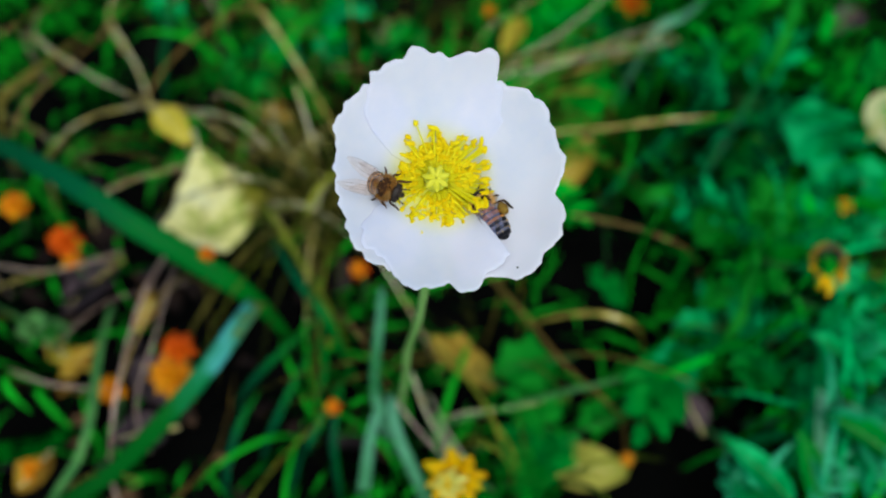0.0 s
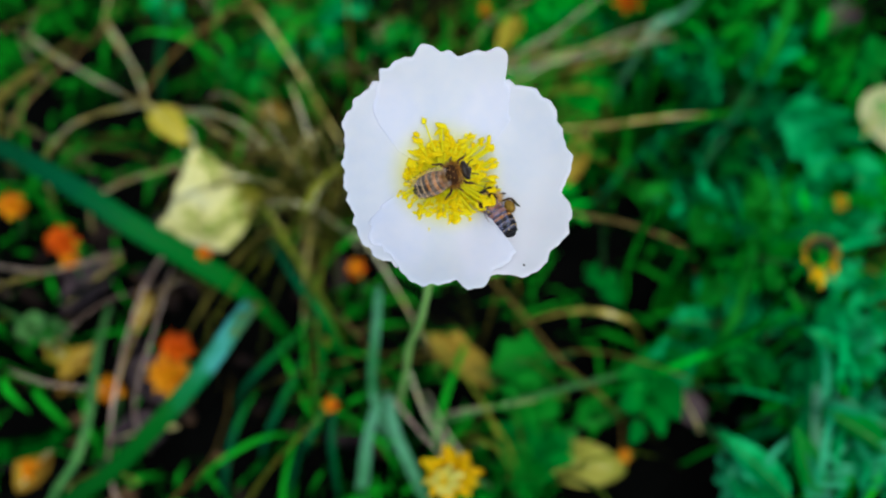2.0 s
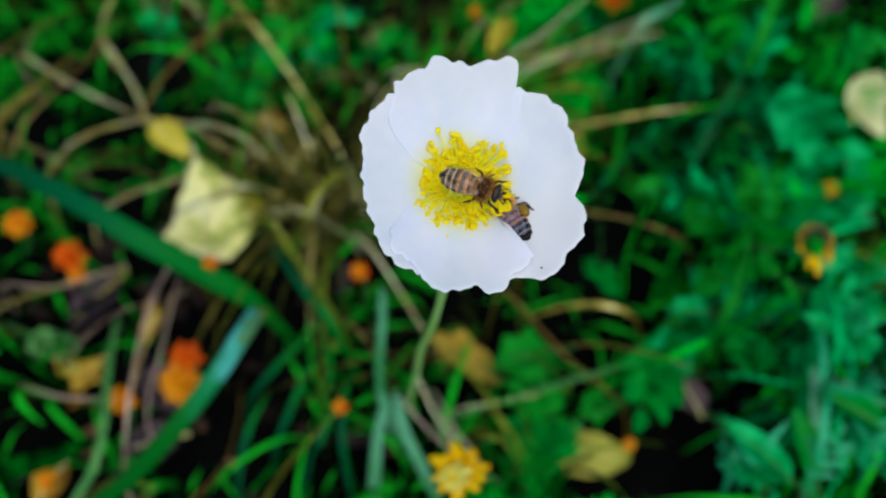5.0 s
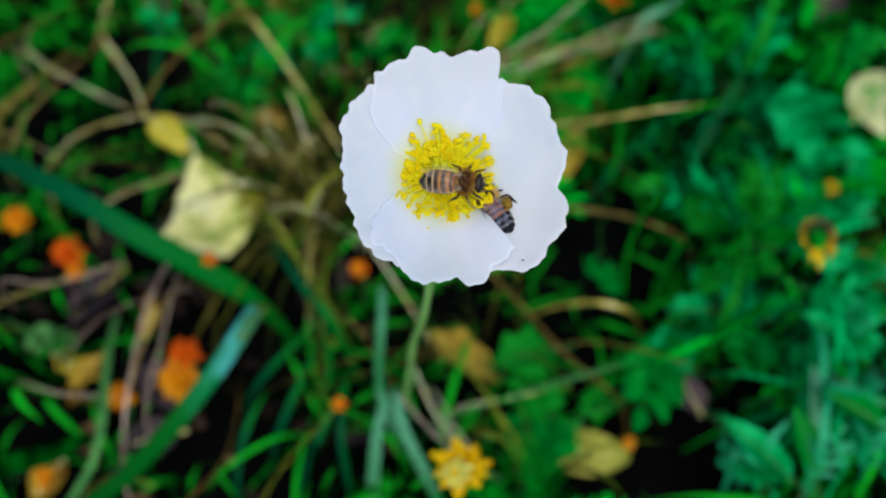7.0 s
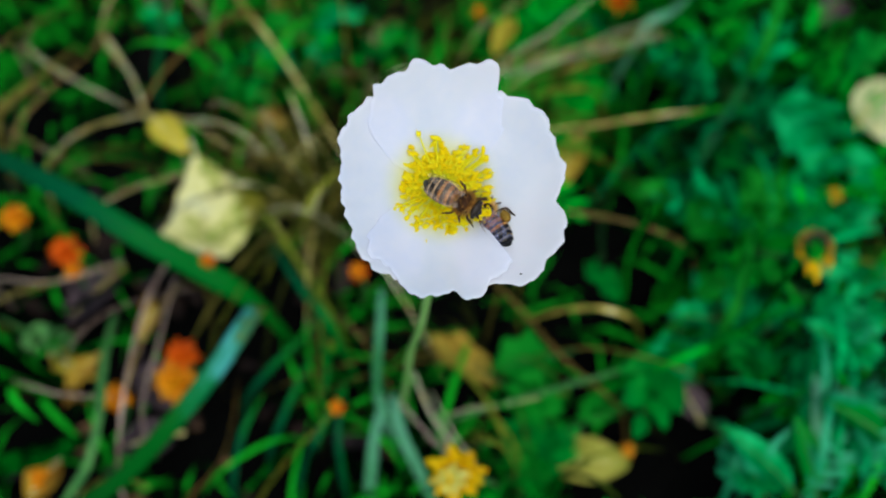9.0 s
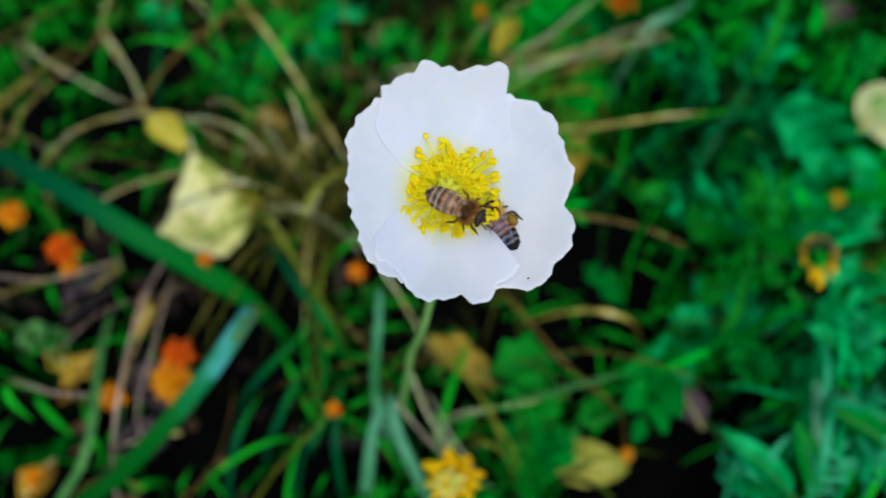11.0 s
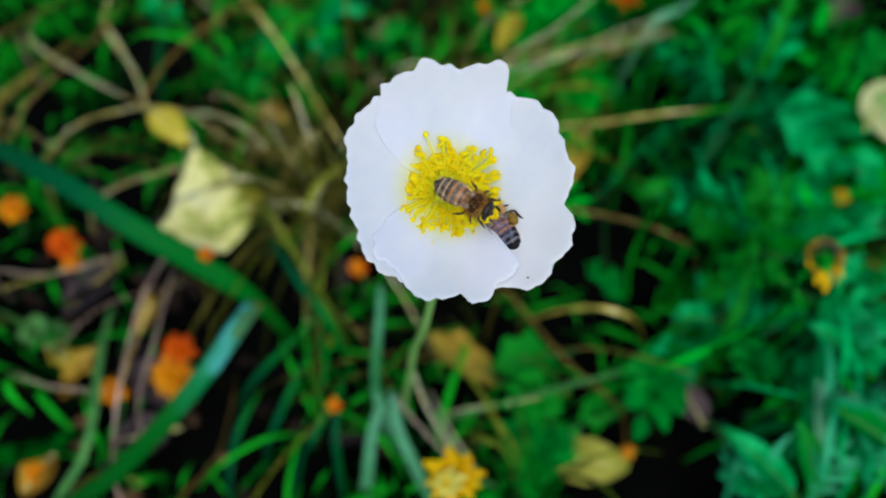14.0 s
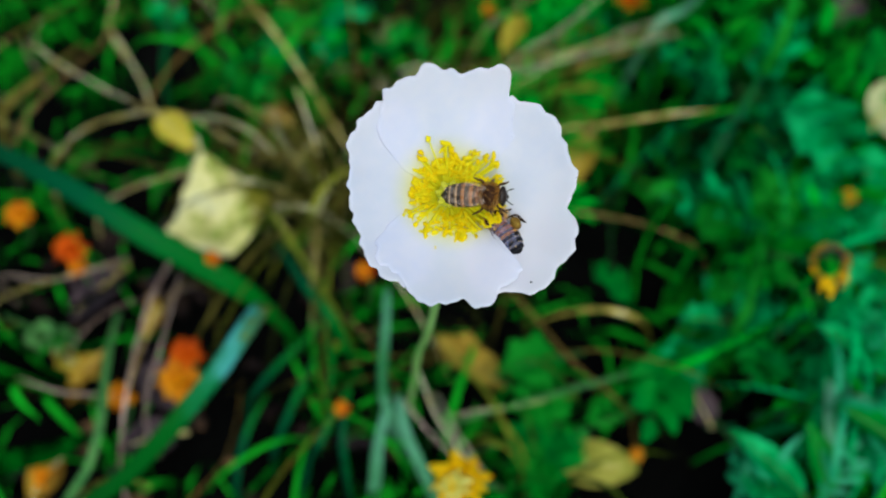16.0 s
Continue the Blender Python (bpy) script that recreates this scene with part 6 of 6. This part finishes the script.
    walk(BEE_WALKING, [
        (0, pose(-0.01087, 0.07951, 0.22511, 31.985, -8.501, -33.266)),
        (0.2, pose(-0.00940, 0.07935, 0.22572, 32.700, -23.500, -7.500)),
        (0.3, pose(-0.00770, 0.07935, 0.22603, 33.004, -30.203, 3.779)),
        (0.6, pose(-0.00709, 0.07893, 0.22662, 32.792, -31.303, 5.766)),
        (0.9, pose(-0.00422, 0.07786, 0.22688, 32.253, -23.305, -4.022)),
        (1.2, pose(-0.00345, 0.07785, 0.22765, 32.029, -26.503, 3.575)),
        (1.5, pose(-0.00368, 0.07830, 0.22839, 31.887, -25.180, 3.143)),
        (1.7, pose(-0.00189, 0.07834, 0.22875, 30.958, -24.594, 8.445)),
        (1.9, pose(0.00011, 0.07837, 0.22879, 29.978, -23.558, 13.012)),
        (2.1, pose(0.00283, 0.07915, 0.22664, 30.918, -16.038, -0.661)),
        (2.3, pose(0.00482, 0.07887, 0.22717, 25.370, 2.126, -33.823)),
        (2.5, pose(0.00552, 0.07792, 0.22684, 26.926, -0.479, -28.559)),
        (2.7, pose(0.00629, 0.07667, 0.22643, 26.566, 0.100, -29.706)),
        (3, pose(0.00652, 0.07589, 0.22672, 18.629, 9.341, -51.700)),
        (3.5, pose(0.00590, 0.07459, 0.22823, 20.523, 10.775, -46.936)),
        (4, pose(0.00581, 0.07431, 0.23099, 25.214, 2.633, -35.069)),
        (4.2, pose(0.00624, 0.07451, 0.23133, 26.068, 1.274, -32.274)),
        (6.3, pose(0.00651, 0.07518, 0.23242, 29.919, -9.303, -12.721)),
        (6.5, pose(0.00589, 0.07657, 0.23319, 30.210, -10.927, -9.876)),
        (6.7, pose(0.00466, 0.07654, 0.23283, 30.133, -10.269, -11.051)),
        (7, pose(0.00299, 0.07522, 0.23128, 30.080, -9.385, -12.652)),
        (7.3, pose(0.00293, 0.07298, 0.22987, 29.752, -7.750, -15.562)),
        (7.5, pose(0.00343, 0.07182, 0.22915, 29.053, -5.414, -19.738)),
        (7.7, pose(0.00394, 0.07209, 0.22911, 29.050, -5.492, -19.587)),
        (8, pose(0.00497, 0.07476, 0.23023, 27.680, -2.255, -25.533)),
        (8.2, pose(0.00558, 0.07593, 0.23050, 27.343, -1.593, -26.672)),
        (8.5, pose(0.00551, 0.07678, 0.23037, 26.529, -0.020, -29.567)),
        (8.7, pose(0.00392, 0.07649, 0.22996, 26.475, 0.230, -30.083)),
        (9, pose(0.00290, 0.07435, 0.22845, 25.363, 2.248, -34.295)),
        (9.2, pose(0.00265, 0.07346, 0.22768, 25.882, 1.475, -32.679)),
        (11.3, pose(0.00418, 0.07418, 0.22646, 26.332, 0.831, -31.288)),
        (11.5, pose(0.00485, 0.07472, 0.22711, 25.929, 1.501, -32.643)),
        (12, pose(0.00384, 0.07550, 0.22720, 25.471, 2.252, -34.135)),
        (12.5, pose(0.00414, 0.07286, 0.22510, 25.639, 1.860, -33.271)),
        (13, pose(0.00662, 0.07309, 0.22557, 25.843, 1.130, -31.778)),
        (13.5, pose(0.00506, 0.07556, 0.22663, 24.496, 3.368, -36.609)),
        (14, pose(0.00519, 0.07489, 0.22629, 25.283, 1.943, -33.418)),
        (14.5, pose(0.00340, 0.07207, 0.22465, 25.736, 1.532, -32.397)),
        (15, pose(0.00607, 0.07326, 0.22557, 26.035, 1.161, -31.418)),
        (15.3, pose(0.00564, 0.07413, 0.22557, 27.200, -0.879, -27.243)),
        (15.6, pose(0.00532, 0.07666, 0.22663, 30.689, -11.953, -7.202)),
        (16, pose(0.00576, 0.07655, 0.22600, 30.313, -9.900, -10.515)),
    ])
    # the belly hangs down while the bee climbs in over the stamens; the wings fold as it settles
    for limb in BEE_WALKING.children:
        if limb.name.startswith("waist"):
            walk(limb, [(t, pose(0.001, 0, 0.0023, 0, -a, 0) @ pose(-0.001, 0, -0.0023)) for t, a in ((0, 40), (0.3, 42), (0.6, 40), (0.9, 36), (1.2, 33), (1.5, 28), (1.9, 19), (2.3, 6), (2.7, 3), (16, 3))])
        elif "wing" in limb.name:
            at, s = limb.matrix_basis.translation.copy(), 1 if limb.matrix_basis.translation.y > 0 else -1
            off = 5 if limb.name.startswith("hind") else 0
            walk(limb, [(t, pose(at.x, at.y, at.z, 8 * s, up, -s * (spread + off))) for t, spread, up in
                        ((0, 13, 40), (0.3, 16, 26), (0.6, 18, 16), (0.9, 17, 12), (1.2, 15, 10), (1.9, 4, 7), (2.3, -3, 6), (4.2, -3, 6), (6.5, 3, 7), (8.5, 2, 7), (11.5, -3, 6), (16, -3, 6))])
    walk(BEE_FEEDING, [
        (0, pose(0.00899, 0.07758, 0.21842, -25.457, -7.626, 120.420)),
        (0.3, pose(0.01008, 0.07790, 0.21889, -25.143, -7.702, 120.173)),
        (0.5, pose(0.01078, 0.07801, 0.21906, -24.972, -7.785, 120.121)),
        (0.6, pose(0.01118, 0.07799, 0.21903, -24.909, -7.864, 120.212)),
        (0.9, pose(0.01232, 0.07770, 0.21865, -24.801, -8.169, 120.710)),
        (1, pose(0.01242, 0.07757, 0.21850, -24.803, -8.211, 120.765)),
        (1.2, pose(0.01179, 0.07711, 0.21813, -24.925, -8.125, 120.548)),
        (1.5, pose(0.01051, 0.07658, 0.21769, -25.122, -7.893, 120.015)),
        (1.7, pose(0.01056, 0.07694, 0.21793, -25.047, -7.818, 119.798)),
        (1.9, pose(0.01100, 0.07749, 0.21832, -24.893, -7.790, 119.651)),
        (2, pose(0.01127, 0.07759, 0.21839, -24.824, -7.812, 119.627)),
        (2.1, pose(0.01160, 0.07753, 0.21833, -24.760, -7.869, 119.654)),
        (2.3, pose(0.01245, 0.07712, 0.21800, -24.624, -8.061, 119.819)),
        (2.5, pose(0.01321, 0.07659, 0.21768, -24.530, -8.273, 119.986)),
        (2.7, pose(0.01378, 0.07601, 0.21749, -24.508, -8.500, 120.086)),
        (3, pose(0.01409, 0.07515, 0.21740, -24.564, -8.763, 120.169)),
        (3.5, pose(0.01200, 0.07437, 0.21800, -24.857, -8.574, 120.055)),
        (4, pose(0.01346, 0.07373, 0.21960, -24.637, -8.622, 119.893)),
        (4.2, pose(0.01358, 0.07395, 0.21983, -24.608, -8.576, 119.844)),
        (6.3, pose(0.01388, 0.07714, 0.22146, -24.417, -7.972, 119.361)),
        (6.5, pose(0.01370, 0.07731, 0.22156, -24.438, -7.924, 119.334)),
        (6.7, pose(0.01257, 0.07707, 0.22155, -24.614, -7.887, 119.354)),
        (7, pose(0.01025, 0.07584, 0.22102, -25.044, -7.943, 119.521)),
        (7.3, pose(0.00999, 0.07352, 0.21941, -25.372, -8.335, 119.922)),
        (7.5, pose(0.01031, 0.07267, 0.21853, -25.430, -8.497, 120.104)),
        (7.7, pose(0.01104, 0.07376, 0.21852, -25.161, -8.318, 120.021)),
        (8, pose(0.01218, 0.07649, 0.21906, -24.613, -7.872, 119.713)),
        (8.2, pose(0.01225, 0.07793, 0.21946, -24.429, -7.680, 119.480)),
        (8.5, pose(0.01177, 0.07912, 0.21990, -24.379, -7.547, 119.237)),
        (8.7, pose(0.01096, 0.07779, 0.21958, -24.677, -7.729, 119.426)),
        (9, pose(0.00993, 0.07542, 0.21889, -25.140, -8.060, 119.790)),
        (9.2, pose(0.00995, 0.07525, 0.21870, -25.161, -8.115, 119.828)),
        (11.3, pose(0.01153, 0.07590, 0.21718, -24.852, -8.398, 119.886)),
        (11.5, pose(0.01159, 0.07598, 0.21709, -24.845, -8.395, 119.885)),
        (12, pose(0.01060, 0.07649, 0.21769, -25.156, -7.972, 119.813)),
        (12.5, pose(0.01021, 0.07401, 0.21651, -25.671, -8.651, 120.446)),
        (13, pose(0.01281, 0.07405, 0.21593, -25.124, -8.820, 120.450)),
        (13.5, pose(0.01171, 0.07666, 0.21760, -24.900, -8.155, 119.918)),
        (14, pose(0.01155, 0.07568, 0.21673, -25.148, -8.247, 119.918)),
        (14.5, pose(0.00972, 0.07325, 0.21571, -25.673, -8.550, 120.233)),
        (15, pose(0.01180, 0.07427, 0.21636, -25.111, -8.505, 120.136)),
        (15.3, pose(0.01170, 0.07541, 0.21606, -24.944, -8.411, 119.785)),
        (15.5, pose(0.01137, 0.07597, 0.21588, -24.921, -8.344, 119.601)),
        (15.6, pose(0.01120, 0.07601, 0.21591, -24.950, -8.318, 119.591)),
        (16, pose(0.01034, 0.07548, 0.21634, -25.221, -8.228, 119.776)),
    ])
    walk(SEED_HEAD, [
        (0, pose(0.10051, 0.11927, 0.03000, 0.000, -0.000, 0.000)),
        (0.5, pose(0.10051, 0.11927, 0.03000, -1.805, 0.550, 0.042)),
        (1, pose(0.10051, 0.11927, 0.03000, -2.737, 1.454, 0.036)),
        (1.5, pose(0.10051, 0.11927, 0.03000, 0.339, -0.704, -0.005)),
        (2, pose(0.10051, 0.11927, 0.03000, -1.338, -0.483, 0.053)),
        (2.5, pose(0.10051, 0.11927, 0.03000, -1.578, 0.416, 0.040)),
        (3, pose(0.10051, 0.11927, 0.03000, -0.326, -0.489, 0.017)),
        (3.5, pose(0.10051, 0.11927, 0.03000, 0.408, -1.397, -0.003)),
        (4, pose(0.10051, 0.11927, 0.03000, -0.767, -0.243, 0.028)),
        (6.5, pose(0.10051, 0.11927, 0.03000, -0.359, 0.842, -0.000)),
        (7, pose(0.10051, 0.11927, 0.03000, -3.194, 2.012, 0.024)),
        (7.5, pose(0.10051, 0.11927, 0.03000, 0.100, -1.276, 0.010)),
        (8, pose(0.10051, 0.11927, 0.03000, 1.806, -1.692, -0.065)),
        (8.5, pose(0.10051, 0.11927, 0.03000, -0.219, -0.154, 0.009)),
        (9, pose(0.10051, 0.11927, 0.03000, -0.516, -1.333, 0.037)),
        (11.5, pose(0.10051, 0.11927, 0.03000, 0.389, -1.181, -0.003)),
        (12, pose(0.10051, 0.11927, 0.03000, -0.620, -1.714, 0.047)),
        (12.5, pose(0.10051, 0.11927, 0.03000, 2.245, -1.125, -0.080)),
        (13, pose(0.10051, 0.11927, 0.03000, 2.580, -0.930, -0.091)),
        (13.5, pose(0.10051, 0.11927, 0.03000, -0.435, -1.324, 0.033)),
        (14, pose(0.10051, 0.11927, 0.03000, 2.058, -1.082, -0.072)),
        (14.5, pose(0.10051, 0.11927, 0.03000, 5.479, -3.536, -0.300)),
        (15, pose(0.10051, 0.11927, 0.03000, 1.667, -1.068, -0.056)),
        (15.5, pose(0.10051, 0.11927, 0.03000, 2.486, -2.818, -0.108)),
        (16, pose(0.10051, 0.11927, 0.03000, 4.138, -3.103, -0.207)),
    ])
    walk(YELLOW_BLOOM, [
        (0, pose(0.02339, 0.07279, 0.00000, 0.000, -0.000, 0.000)),
        (0.5, pose(0.02339, 0.07279, 0.00000, -0.334, -0.048, -0.005)),
        (1, pose(0.02339, 0.07279, 0.00000, -0.469, -0.111, -0.007)),
        (1.5, pose(0.02339, 0.07279, 0.00000, -0.066, -0.510, -0.005)),
        (2, pose(0.02339, 0.07279, 0.00000, -0.136, -0.204, -0.003)),
        (2.5, pose(0.02339, 0.07279, 0.00000, -0.268, -0.120, -0.004)),
        (3, pose(0.02339, 0.07279, 0.00000, -0.056, -0.286, -0.003)),
        (3.5, pose(0.02339, 0.07279, 0.00000, 0.232, -0.270, 0.000)),
        (4, pose(0.02339, 0.07279, 0.00000, 0.292, -1.039, -0.008)),
        (6.5, pose(0.02339, 0.07279, 0.00000, -0.068, 0.144, 0.000)),
        (7, pose(0.02339, 0.07279, 0.00000, -0.139, -0.110, -0.003)),
        (7.5, pose(0.02339, 0.07279, 0.00000, 0.283, -0.481, -0.002)),
        (8, pose(0.02339, 0.07279, 0.00000, 0.024, -0.316, -0.003)),
        (8.5, pose(0.02339, 0.07279, 0.00000, 0.401, -0.332, 0.001)),
        (9, pose(0.02339, 0.07279, 0.00000, 0.044, -0.562, -0.005)),
        (11.5, pose(0.02339, 0.07279, 0.00000, 0.120, -0.786, -0.006)),
        (12, pose(0.02339, 0.07279, 0.00000, -0.467, -0.949, -0.011)),
        (12.5, pose(0.02339, 0.07279, 0.00000, -0.452, -1.055, -0.011)),
        (13, pose(0.02339, 0.07279, 0.00000, -0.175, -0.750, -0.008)),
        (13.5, pose(0.02339, 0.07279, 0.00000, -0.321, -1.065, -0.011)),
        (14, pose(0.02339, 0.07279, 0.00000, 0.504, -0.556, -0.000)),
        (14.5, pose(0.02339, 0.07279, 0.00000, 1.034, -1.136, -0.006)),
        (15, pose(0.02339, 0.07279, 0.00000, 0.836, -0.488, 0.004)),
        (15.5, pose(0.02339, 0.07279, 0.00000, 0.715, -0.965, -0.005)),
        (16, pose(0.02339, 0.07279, 0.00000, 0.504, -1.077, -0.007)),
    ])


motions()
